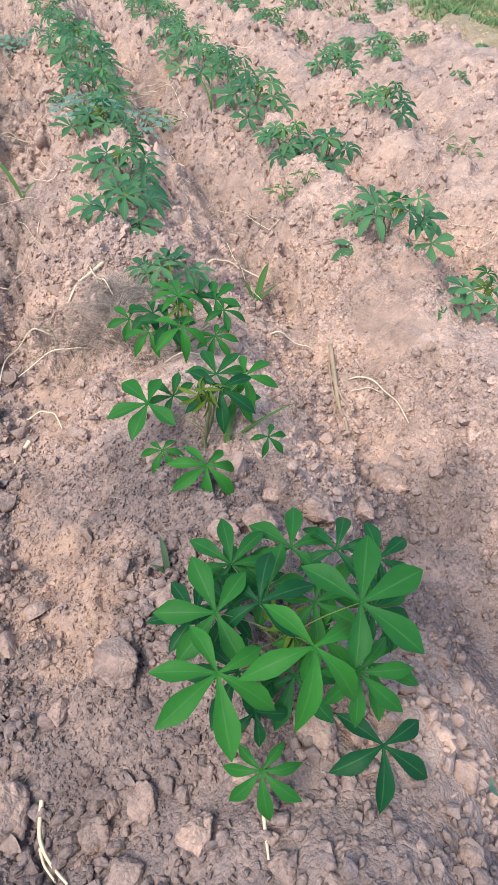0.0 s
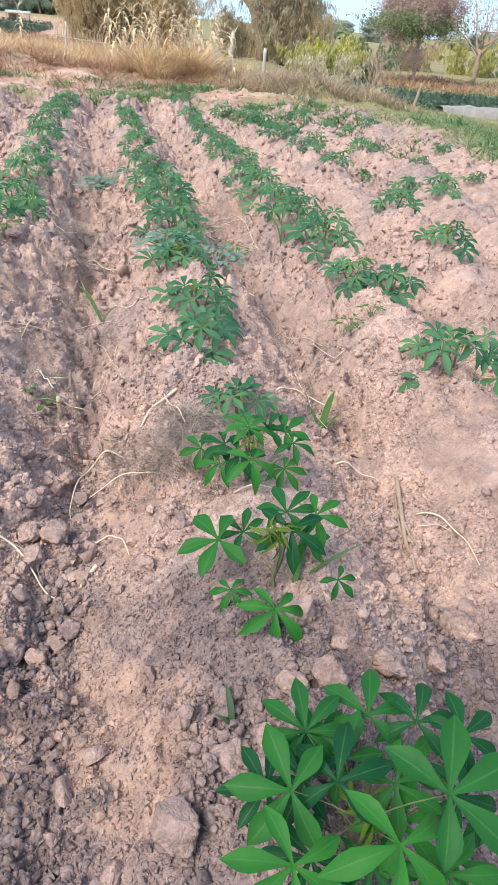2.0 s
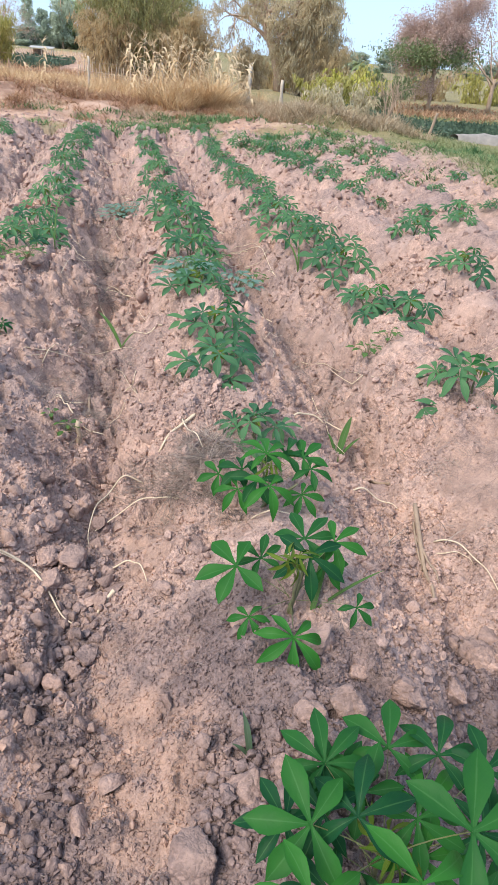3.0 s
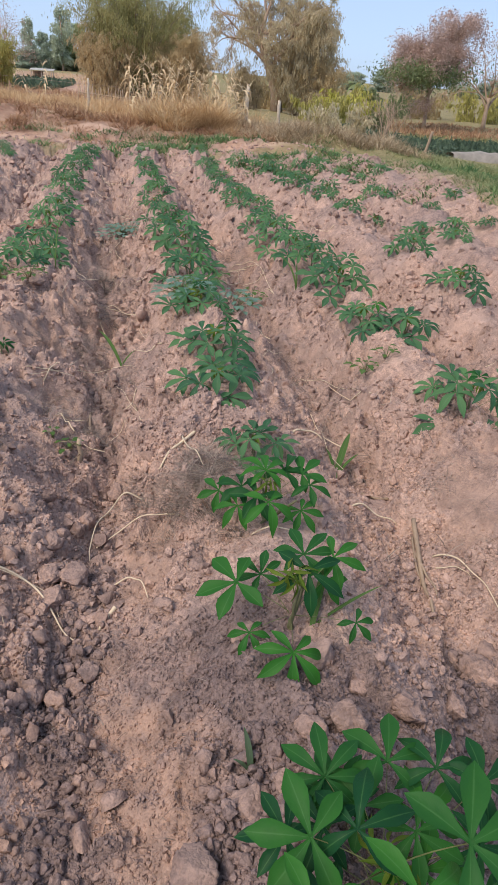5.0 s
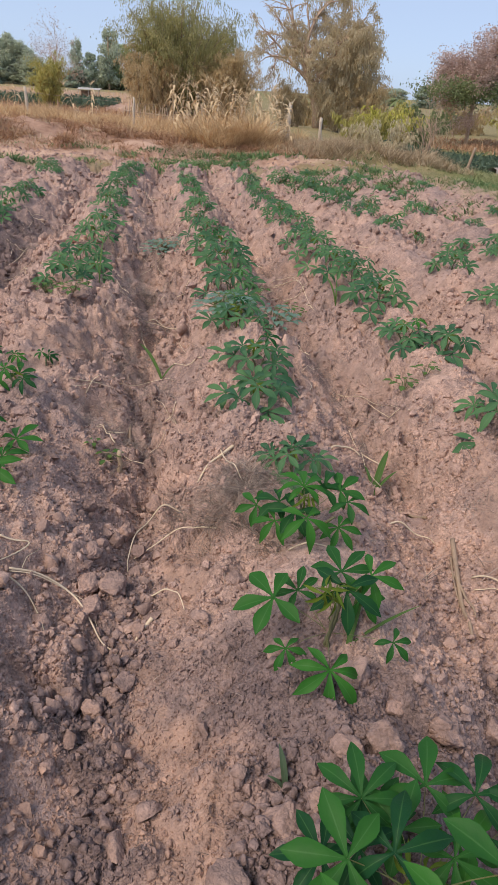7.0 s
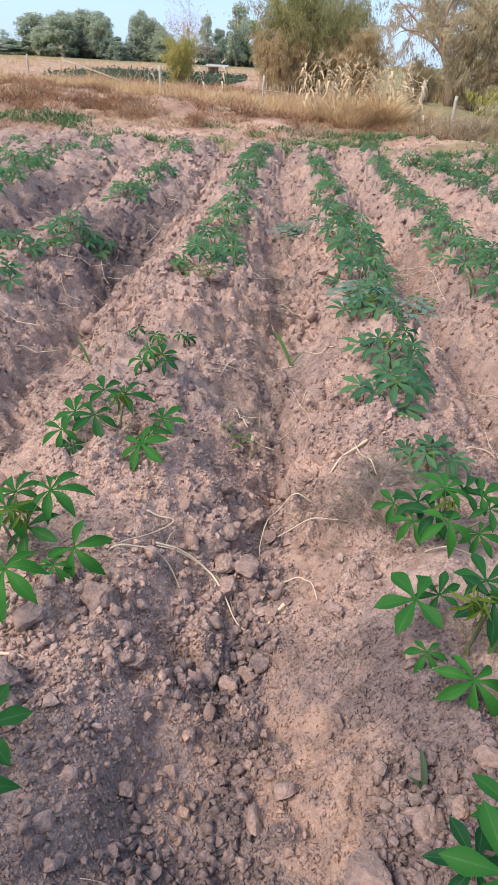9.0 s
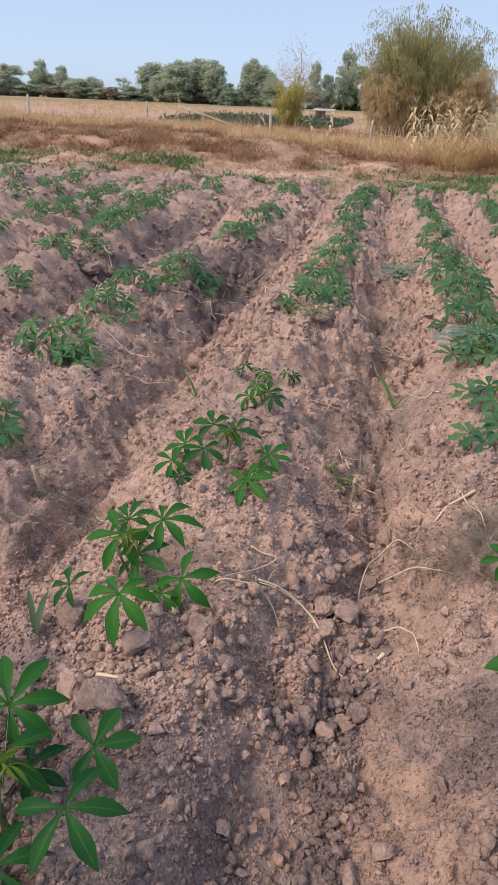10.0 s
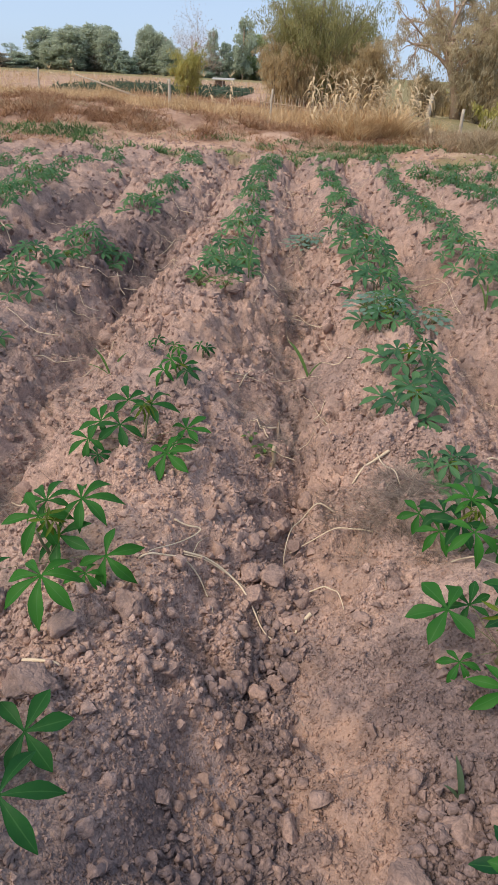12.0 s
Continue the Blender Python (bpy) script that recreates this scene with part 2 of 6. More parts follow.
# ---- geometry helpers ----
class Buf:
    """Vertices and faces gathered for one mesh."""

    def __init__(self):
        self.v, self.f, self.uv, self.n = [], [], [], 0

    def add(self, verts, faces, uv=None):
        self.v.append(np.asarray(verts, float))
        self.f.append(np.asarray(faces, np.int64) + self.n)
        self.uv.append(uv)
        self.n += len(verts)

    def mesh(self, name, material, smooth=True):
        v = np.concatenate(self.v)
        faces = [tuple(q) for f in self.f for q in f.tolist()]
        me = bpy.data.meshes.new(name)
        me.from_pydata(v.tolist(), [], faces)
        me.materials.append(material)
        if self.uv[0] is not None:
            uv = np.concatenate(self.uv)
            layer = me.uv_layers.new(name="UVMap")
            idx = np.empty(len(me.loops), np.int64)
            me.loops.foreach_get("vertex_index", idx)
            layer.data.foreach_set("uv", uv[idx].ravel())
        me.polygons.foreach_set("use_smooth", np.full(len(me.polygons), smooth))
        me.update()
        return me


def tube(buf, pts, radii, sides=6):
    """A tapered tube along a line of points."""
    pts = np.asarray(pts, float)
    radii = np.broadcast_to(np.asarray(radii, float), (len(pts),))
    d = np.gradient(pts, axis=0)
    d /= np.linalg.norm(d, axis=1, keepdims=True) + 1e-9
    ref = np.where(np.abs(d[:, 2:3]) > 0.9, [[1.0, 0, 0]], [[0, 0, 1.0]])
    a = np.cross(d, ref)
    a /= np.linalg.norm(a, axis=1, keepdims=True) + 1e-9
    b = np.cross(d, a)
    w = np.arange(sides) * 2 * math.pi / sides
    ring = pts[:, None] + radii[:, None, None] * (np.cos(w)[None, :, None] * a[:, None] + np.sin(w)[None, :, None] * b[:, None])
    faces = []
    for i in range(len(pts) - 1):
        for k in range(sides):
            k2 = (k + 1) % sides
            faces.append((i * sides + k, i * sides + k2, (i + 1) * sides + k2, (i + 1) * sides + k))
    buf.add(ring.reshape(-1, 3), faces)
    m = (len(pts) - 1) * sides
    caps = [(0, k + 1, k) for k in range(1, sides - 1)] + [(m, m + k, m + k + 1) for k in range(1, sides - 1)]
    buf.f.append(np.asarray(caps, np.int64) + buf.n - len(ring) * sides)


def blades(rng, base, height, width, lean, segs=3, curl=0.6, azimuth=None):
    """Bent, tapering grass blades, one at each base point. Returns vertices and faces."""
    n = len(base)
    az = rng.uniform(0, 2 * math.pi, n) if azimuth is None else azimuth
    out = np.stack([np.cos(az), np.sin(az), np.zeros(n)], 1)
    side = np.stack([-np.sin(az), np.cos(az), np.zeros(n)], 1)
    turn = rng.uniform(0, math.pi, n)[:, None]
    side = side * np.cos(turn) + out * np.sin(turn)
    rows = []
    for i in range(segs + 1):
        s = i / segs
        bend = lean * (s + curl * s * s)
        c = base + out * (height * bend)[:, None] + np.stack([0 * az, 0 * az, height * s * (1 - 0.25 * bend * s)], 1)
        w = (width * (1 - 0.93 * s ** 1.5) * 0.5)[:, None]
        rows += [c - side * w, c + side * w]
    v = np.stack(rows, 1).reshape(-1, 3)
    k = np.arange(n)[:, None] * (2 * segs + 2)
    f = np.concatenate([np.stack([k[:, 0] + 2 * i, k[:, 0] + 2 * i + 1, k[:, 0] + 2 * i + 3, k[:, 0] + 2 * i + 2], 1) for i in range(segs)])
    return v, f


def leaf_cloud(rng, pts, length, width, droop=0.4, axis=None):
    """A small folded leaf at each point."""
    n = len(pts)
    d = rng.normal(0, 1, (n, 3)) if axis is None else axis + rng.normal(0, 0.35, (n, 3))
    d[:, 2] -= droop * 1.5
    d /= np.linalg.norm(d, axis=1, keepdims=True) + 1e-9
    s = np.cross(d, rng.normal(0, 1, (n, 3)))
    s /= np.linalg.norm(s, axis=1, keepdims=True) + 1e-9
    ln = (length * rng.uniform(0.6, 1.3, n))[:, None]
    wd = (width * rng.uniform(0.7, 1.3, n))[:, None] * 0.5
    v = np.stack([pts + s * wd, pts + d * ln, pts - s * wd], 1).reshape(-1, 3)
    k = np.arange(n)[:, None] * 3
    return v, np.concatenate([k, k + 1, k + 2], 1)


def part(name, me, parent=None, label="", m=None):
    ob = new(name, me)
    if parent:
        ob.parent = parent
    if m is not None:
        ob.matrix_basis = m
    return tagged(ob, label)


def lattice(ix, iy, seed):
    h = np.sin(ix * 127.1 + iy * 311.7 + seed * 74.7) * 43758.5453
    return h - np.floor(h)


def value_noise(x, y, seed=0):
    ix, iy = np.floor(x), np.floor(y)
    fx, fy = x - ix, y - iy
    fx, fy = fx * fx * (3 - 2 * fx), fy * fy * (3 - 2 * fy)
    a = lattice(ix, iy, seed) * (1 - fx) + lattice(ix + 1, iy, seed) * fx
    b = lattice(ix, iy + 1, seed) * (1 - fx) + lattice(ix + 1, iy + 1, seed) * fx
    return (a * (1 - fy) + b * fy) * 2 - 1


def fbm(x, y, seed=0, octaves=4, gain=0.5):
    total, amp = 0, 1.0
    for o in range(octaves):
        total = total + amp * value_noise(x * 2 ** o + 17.3 * o, y * 2 ** o - 9.1 * o, seed + o)
        amp *= gain
    return total


def cells(x, y, seed=0):
    """Cobbled clumps: distance to the nearest and the next centre, and the nearest one's random number."""
    ix, iy = np.floor(x), np.floor(y)
    f1, f2, who = np.full(x.shape, 9.0), np.full(x.shape, 9.0), np.zeros(x.shape)
    for dx in (-1, 0, 1):
        for dy in (-1, 0, 1):
            cx, cy = ix + dx, iy + dy
            d = np.hypot(cx + lattice(cx, cy, seed) - x, cy + lattice(cx, cy, seed + 5) - y)
            near = d < f1
            f2 = np.where(near, f1, np.minimum(f2, d))
            who = np.where(near, lattice(cx, cy, seed + 9), who)
            f1 = np.where(near, d, f1)
    return f1, f2, who


def smooth(a, b, x):
    t = np.clip((x - a) / (b - a), 0, 1)
    return t * t * (3 - 2 * t)


# ---- the lie of the land: planting ridges, their ends, the grassy dyke, lower fields to the right ----
# crest of each ridge: x at y = 0 and its drift per metre of y
CRESTS = [(-8.6, 0.0), (-7.4, 0.0), (-6.3, 0.0), (-5.2, 0.0), (-4.15, 0.0), (-3.05, -0.02), (-1.9, 0.0), (-0.78, 0.0), (0.38, -0.025), (1.45, -0.05),
          (2.32, -0.04), (3.2, -0.03), (4.15, -0.02), (5.2, 0.0), (6.3, 0.0)]


def dyke_height(x):
    return 0.52 - 0.42 * smooth(-6.0, 3.5, x) - 0.1 * smooth(3.5, 6.0, x)


def ridge_phase(x, y):
    u = np.zeros(np.broadcast(x, y).shape)
    wob = 0.06 * value_noise(x * 0.7, y * 0.9, 31) + 0.055 * value_noise(x * 2.1, y * 2.6, 32) + 0.03 * value_noise(x * 5.0, y * 5.5, 33)
    xx = x + wob
    for (a, p), (b, q) in zip(CRESTS, CRESTS[1:]):
        lo, hi = a + p * y, b + q * y
        u += np.clip((xx - lo) / (hi - lo), 0, 1)
    return u


def broad_height(x, y):
    """The land without ridges: a dyke behind the field, lower plain beyond it and to the right."""
    fall = np.maximum(smooth(4.5, 12.0, x) * smooth(8.0, 19.0, y), smooth(24.0, 60.0, y))
    z = -0.85 * fall
    bank = smooth(13.9, 17.0, y) * (1 - smooth(20.5, 24.0, y))
    z = z + dyke_height(x) * bank
    z = z + 0.16 * np.exp(-(((x - 4.0) / 0.9) ** 2 + ((y - 15.3) / 0.5) ** 2)) + 0.10 * np.exp(-(((x - 2.2) / 0.7) ** 2 + ((y - 14.3) / 0.4) ** 2))
    return z + 0.05 * value_noise(x * 0.3, y * 0.3, 3) * smooth(12, 18, y)


def in_field(x, y):
    ragged = 0.25 * value_noise(x * 1.3, y * 0.2, 8)
    return (1 - smooth(12.4, 13.6, y + ragged)) * (1 - smooth(4.6, 5.6, x + ragged + 0.0 * y)) * smooth(-9.0, -8.2, x)


def ochre_patches(x, y):
    """Smooth fresh earth, ochre and nearly without clods."""
    total = 0.0
    for cx, cy, rx, ry in ((-0.02, 1.05, 0.17, 0.50), (0.0, 1.75, 0.12, 0.22), (-0.62, 3.5, 0.25, 0.5), (-0.2, 12.7, 3.5, 0.8), (-5.0, 12.9, 4.0, 0.7), (1.15, 1.75, 0.2, 0.3), (1.3, 2.1, 0.2, 0.25), (1.1, 5.2, 0.3, 1.0), (-0.35, 0.95, 0.10, 0.22)):
        d = ((x - cx) / rx) ** 2 + ((y - cy) / ry) ** 2
        total = total + np.exp(-d * 1.2)
    return smooth(0.35, 0.85, total * (1.0 + 0.7 * fbm(x * 7, y * 7, 25, 4, 0.6)) + 0.18 * fbm(x * 3, y * 3, 27, 2))


def ash_shade_patches(x, y):
    """Ash-grey crumbly topsoil in places, with the shade of furrows, flanks and foreground put into its colour."""
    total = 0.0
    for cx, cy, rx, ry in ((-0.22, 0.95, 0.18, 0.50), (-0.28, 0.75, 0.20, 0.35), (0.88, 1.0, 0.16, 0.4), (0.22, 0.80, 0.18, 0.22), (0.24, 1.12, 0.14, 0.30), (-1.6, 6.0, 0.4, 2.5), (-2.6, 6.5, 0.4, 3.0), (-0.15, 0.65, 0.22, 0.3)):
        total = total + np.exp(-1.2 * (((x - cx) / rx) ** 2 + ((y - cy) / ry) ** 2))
    # the near ground as a whole is shaded darker by colour
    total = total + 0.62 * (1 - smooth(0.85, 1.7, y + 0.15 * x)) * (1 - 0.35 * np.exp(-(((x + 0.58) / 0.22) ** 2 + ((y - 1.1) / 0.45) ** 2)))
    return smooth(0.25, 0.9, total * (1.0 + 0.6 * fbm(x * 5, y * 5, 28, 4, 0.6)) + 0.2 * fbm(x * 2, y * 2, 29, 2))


def lumpiness(x, y):
    smooth_flank = np.exp(-(((x + 0.45) / 0.16) ** 2 + ((y - 0.78) / 0.36) ** 2)) + 0.3 * np.exp(-(((x - 1.25) / 0.25) ** 2 + ((y - 1.55) / 0.4) ** 2))
    return np.clip(fbm(x * 2.4, y * 2.4, 51, 3) * 0.7 + 0.72 - 0.45 * ochre_patches(x, y) - 0.7 * smooth_flank, 0.08, 1)


# small hollows where soil has slumped or been dug out
PITS = [(0.97, 2.13, 0.10, 0.06), (-0.24, 3.95, 0.12, 0.07), (-0.32, 4.7, 0.10, 0.08), (-0.30, 5.4, 0.14, 0.07), (-0.42, 10.2, 0.2, 0.12), (-0.40, 2.95, 0.10, 0.05), (0.02, 2.05, 0.08, 0.05), (0.86, 5.5, 0.15, 0.08),
        (-1.42, 2.05, 0.12, 0.03), (-1.45, 5.0, 0.15, 0.06), (0.95, 3.4, 0.12, 0.05), (1.85, 3.2, 0.15, 0.06)]


# crumbling heaps and ledges standing out of the furrow sides
MOUNDS = [(-0.226, 1.66, 0.10, 0.055), (-0.37, 1.12, 0.09, 0.05), (-0.30, 1.30, 0.05, 0.045), (-0.306, 1.80, 0.06, 0.03), (-1.60, 1.93, 0.11, 0.05), (-1.437, 1.77, 0.12, 0.05), (-2.05, 2.87, 0.13, 0.07), (-1.37, 1.98, 0.09, 0.06), (3.2, 13.9, 0.5, 0.10), (2.3, 14.1, 0.45, 0.07)]


def ground_height(x, y, detail=True):
    x, y = np.broadcast_arrays(np.asarray(x, float), np.asarray(y, float))
    u = ridge_phase(x, y)
    c = np.cos(2 * math.pi * u)
    profile = (0.124 * c - 0.014 * np.cos(4 * math.pi * u)) * (1 - 0.3 * smooth(4.0, 10.0, y)) - 0.005
    field = in_field(x, y)
    z = broad_height(x, y) + profile * field
    for px, py, r, depth in PITS:
        z = z - depth * np.exp(-(((x - px) / r) ** 2 + ((y - py) / (1.3 * r)) ** 2) ** 2)
    for px, py, r, high in MOUNDS:
        z = z + high * np.exp(-(((x - px) / r) ** 2 + ((y - py) / (1.2 * r)) ** 2) ** 2) * (1 + 0.6 * value_noise(x * 2.2 / r, y * 2.2 / r, 47))
    z = z + field * (0.05 * value_noise(x * 2.2, y * 1.7, 41) + 0.042 * value_noise(x * 5.3, y * 4.6, 42) + 0.022 * value_noise(x * 10.5, y * 9.3, 43))
    slope = smooth(13.0, 14.0, y) * (1 - smooth(17.5, 19.0, y)) * (1 - smooth(4.5, 6.5, x))
    z = z + slope * (0.07 * value_noise(x * 1.7, y * 2.1, 44) + 0.05 * value_noise(x * 4.1, y * 4.4, 45))
    if detail:
        near = 1 - smooth(7.0, 16.0, y)
        lumps = lumpiness(x, y)
        wx, wy = x + 0.03 * value_noise(x * 14, y * 14, 2), y + 0.03 * value_noise(x * 14, y * 14, 4)
        f1, f2, who = cells(wx * 7, wy * 7, 61)
        z = z + field * 0.075 * np.clip(1 - 1.35 * f1, 0, 0.55) * smooth(0.45, 0.9, who) * lumps * (1 + 1.1 * smooth(3.5, 7.0, y + 1.2 * np.abs(x)))
        f1, f2, who = cells(wx * 17, wy * 17, 64)
        z = z + field * (0.042 * np.clip(1 - 1.25 * f1, 0, 0.6) * smooth(0.3, 0.9, who)) * lumps
        f1, f2, who = cells(x * 30, y * 30, 62)
        z = z + near * field * 0.022 * np.clip(1 - 1.3 * f1, 0, 0.7) * smooth(0.2, 0.8, who) * (0.2 + 0.8 * lumps)
        f1, f2, who = cells(x * 52, y * 52, 63)
        z = z + near * field * 0.010 * np.clip(1 - 1.3 * f1, 0, 1) * (0.25 + 0.75 * lumps)
        z = z + field * 0.013 * fbm(x * 16, y * 16, 71, 4, 0.6) * (0.35 + 0.65 * lumps)
        # crumbled clumps and small pits on the farther ridges
        f1, f2, who = cells(wx * 10 + 3, wy * 9, 66)
        z = z + field * smooth(1.6, 2.8, y) * (0.05 * np.clip(1 - 1.3 * f1, 0, 0.5) * smooth(0.35, 0.8, who) - 0.018 * smooth(0.5, 0.1, f1) * smooth(0.22, 0.08, who))
        # a winding runnel along each furrow
        gap = np.abs(u - np.floor(u) - 0.5 + 0.075 * value_noise(x * 0.6, y * 2.1, 81) + 0.03 * value_noise(x * 1.5, y * 6.0, 82))
        wide = 0.075 + 0.03 * value_noise(x * 0.7, y * 1.9, 83)
        z = z - field * (0.042 + 0.03 * value_noise(x * 0.7, y * 1.3, 84)) * smooth(1.0, 0.45, gap / wide) * smooth(1.3, 2.2, y)
        # rills and slumped ledges on the farther ridge flanks
        away = smooth(1.7, 2.6, y) * field * smooth(1.02, 0.4, np.cos(2 * math.pi * u))
        rill = np.abs(fbm(x * 4.2 + 0.5 * y, y * 2.4, 75, 3))
        z = z - 0.055 * away * smooth(0.16, 0.0, rill)
        shelf = fbm(x * 3.0, y * 2.6, 78, 3) * 3.0
        z = z + 0.045 * away * (np.floor(shelf) + smooth(0.55, 0.95, shelf - np.floor(shelf)) - shelf + 0.25)
    return z


def axis(dense_lo, dense_hi, step, far_lo, far_hi, grow, back=0.0, reach=1e9):
    """Grid lines, even in the middle, wider apart outwards; past reach they spread faster."""
    mid = list(np.arange(dense_lo, dense_hi, step))
    s, p, up = step, mid[-1], []
    while p < far_hi:
        s *= grow if p < reach else 1.09
        p += s
        up.append(p)
    s, p, down = step, mid[0], []
    while p > far_lo:
        s *= (back or grow) if p > -reach else 1.09
        p -= s
        down.append(p)
    return np.array(down[::-1] + mid + up)


def build_ground():
    xs = axis(-1.5, 1.6, 0.0115, -900, 900, 1.021, 0.0, 6.0)
    ys = axis(0.15, 2.75, 0.0115, -60, 1500, 1.0078, 1.06)
    ys = np.concatenate([ys[ys < 16], 16 + np.cumsum(0.16 * 1.08 ** np.arange(90))])
    ys = ys[ys < 1800]
    X, Y = np.meshgrid(xs, ys)
    near_y = Y > -3
    Z = np.where(near_y, ground_height(X, Y), broad_height(X, Y))
    nx, ny = len(xs), len(ys)
    v = np.stack([X, Y, Z], -1).reshape(-1, 3)
    i = np.arange(ny - 1)[:, None] * nx + np.arange(nx - 1)[None]
    f = np.stack([i, i + 1, i + nx + 1, i + nx], -1).reshape(-1, 4)
    me = bpy.data.meshes.new("ground")
    me.vertices.add(len(v))
    me.vertices.foreach_set("co", v.ravel())
    me.loops.add(f.size)
    me.loops.foreach_set("vertex_index", f.ravel().astype(np.int32))
    me.polygons.add(len(f))
    me.polygons.foreach_set("loop_start", np.arange(0, f.size, 4, dtype=np.int32))
    me.update(calc_edges=True)
    me.polygons.foreach_set("use_smooth", np.ones(len(f), bool))
    wild = 1 - in_field(X, Y)
    right = smooth(4.2, 6.0, X + 0.4 * value_noise(X, Y, 12)) * smooth(2, 6, Y) * (1 - 0.8 * smooth(19, 24, Y + 0.6 * value_noise(X * 0.5, Y * 0.5, 18)))
    rim = smooth(12.3, 12.9, Y) * (1 - smooth(13.6, 14.2, Y)) * 0.5 * (value_noise(X * 1.5, Y * 1.5, 14) > -0.2) * smooth(-4.5, -2.0, X)
    patch = smooth(9.0, 11.0, Y) * smooth(2.2, 3.6, X) * 0.7 * wild
    far_green = 0.8 * smooth(60, 200, Y) * (0.4 + 0.6 * (value_noise(X * 0.01, Y * 0.01, 19) > 0))
    green = np.clip(np.maximum.reduce([right, rim, patch, far_green]), 0, 1)
    dry = np.clip(wild * smooth(12.5, 13.1, Y + 0.4 * value_noise(X * 2, Y * 2, 15)), 0, 1)
    ochre = ochre_patches(X, Y)
    ash_shade = ash_shade_patches(X, Y) * (1 - ochre)
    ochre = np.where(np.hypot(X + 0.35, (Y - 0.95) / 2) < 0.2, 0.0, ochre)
    for name, a in (("green", green), ("dry", dry), ("ochre", ochre), ("ash_shade", ash_shade)):
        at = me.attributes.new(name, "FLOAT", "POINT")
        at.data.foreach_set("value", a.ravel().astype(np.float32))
    me.materials.append(SOIL)
    ob = new("ground", me)
    return tagged(ob, "ridged dry pinkish clay soil of a cassava field", "ground", kind="structure")


GROUND = build_ground()


def on_ground(x, y, detail=False):
    return float(ground_height(np.array([x]), np.array([y]), detail)[0])


# ---- cassava ----
def cassava_leaf_mesh(name, lobes, seed, material, slim=1.0, droop=0.18, cup=0.05):
    """A palmate leaf, lobes one unit long: pointed obovate fingers folded along their midribs, the middle one along +y, the hub at the origin."""
    rng = np.random.default_rng(seed)
    buf = Buf()
    spread = {3: 66, 5: 61, 6: 53, 7: 46}[lobes]
    prof_t = np.array([0.0, 0.10, 0.26, 0.44, 0.60, 0.74, 0.87, 0.95, 1.0])
    prof_w = np.array([0.022, 0.032, 0.074, 0.130, 0.164, 0.150, 0.084, 0.034, 0.0]) * slim
    for i in range(lobes):
        k = i - (lobes - 1) / 2
        ang = radians(k * spread + rng.uniform(-6, 6))
        ln = (1.0 - 0.07 * abs(k) ** 1.5) * rng.uniform(0.92, 1.05)
        d = np.array([math.sin(ang), math.cos(ang), 0])
        s = np.array([math.cos(ang), -math.sin(ang), 0])
        sag, rise, twist = droop * rng.uniform(0.6, 1.5), cup * rng.uniform(0.3, 1.6), rng.uniform(-0.35, 0.35)
        side_bend = rng.uniform(-0.06, 0.06)
        verts, uv = [], []
        for t, w in zip(prof_t, prof_w):
            c = d * (ln * t) + s * (side_bend * t * t) + np.array([0, 0, rise * 4 * t * (1 - t) - sag * t * t])
            fold = 0.5 * w
            tw = twist * t
            e = s * math.cos(tw) + np.array([0, 0, math.sin(tw)])
            verts += [c - e * w * ln + [0, 0, fold], c, c + e * w * ln + [0, 0, fold]]
            uv += [(0, t), (0.5, t), (1, t)]
        faces = []
        for j in range(len(prof_t) - 1):
            a = j * 3
            faces += [(a, a + 1, a + 4, a + 3), (a + 1, a + 2, a + 5, a + 4)]
        buf.add(verts, faces, np.array(uv, float))
    return buf.mesh(name, material)


LEAVES = [cassava_leaf_mesh("leaf", n, 100 + i, CASSAVA, sl, dr, cu)
          for i, (n, sl, dr, cu) in enumerate([(5, 1.1, 0.20, 0.05), (5, 0.95, 0.22, 0.06), (5, 1.0, 0.30, 0.10), (6, 1.0, 0.16, 0.04), (7, 0.95, 0.34, 0.10), (5, 1.2, 0.10, 0.03)])]
# the same leaf shapes in the haze-tinted colour
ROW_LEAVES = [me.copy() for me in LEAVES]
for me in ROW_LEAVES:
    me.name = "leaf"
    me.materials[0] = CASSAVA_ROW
SMALL_LEAVES = [cassava_leaf_mesh("leaf", n, 140 + i, CASSAVA, 1.05, 0.3, 0.08) for i, n in enumerate((5, 5, 6))]
YOUNG = [cassava_leaf_mesh("young_leaf", 5, 160 + i, CASSAVA_YOUNG, 0.75, 0.9, 0.0) for i in range(2)]


def petiole_mesh():
    """A stalk one unit thick and one unit long, bowed by a few of its own widths."""
    buf = Buf()
    z = np.linspace(0, 1, 6)
    line = np.stack([0 * z, 5.0 * np.sin(math.pi * z), z], 1)
    tube(buf, np.stack([0 * z, 0 * z, z], 1), 1.0 - 0.35 * z, 6)
    buf.v[0] = buf.v[0] + np.repeat(line * [1, 1, 0], 6, 0)
    return buf.mesh("petiole", PETIOLE)


PETIOLE_MESH = petiole_mesh()


def stem_mesh(height, seed, branches=1):
    rng = np.random.default_rng(seed)
    buf = Buf()
    for _ in range(branches):
        z = np.linspace(-0.05, height, 9)
        lean = rng.normal(0, 0.02, 2) * (1 if branches == 1 else 1.8)
        wob = rng.normal(0, 0.003, (9, 2))
        pts = np.stack([lean[0] * z / height + wob[:, 0], lean[1] * z / height + wob[:, 1], z], 1)
        tube(buf, pts, np.linspace(0.0060, 0.0032, 9) * (1 + 0.18 * (np.arange(9) % 2)), 7)
    return buf.mesh("stem", STEM)


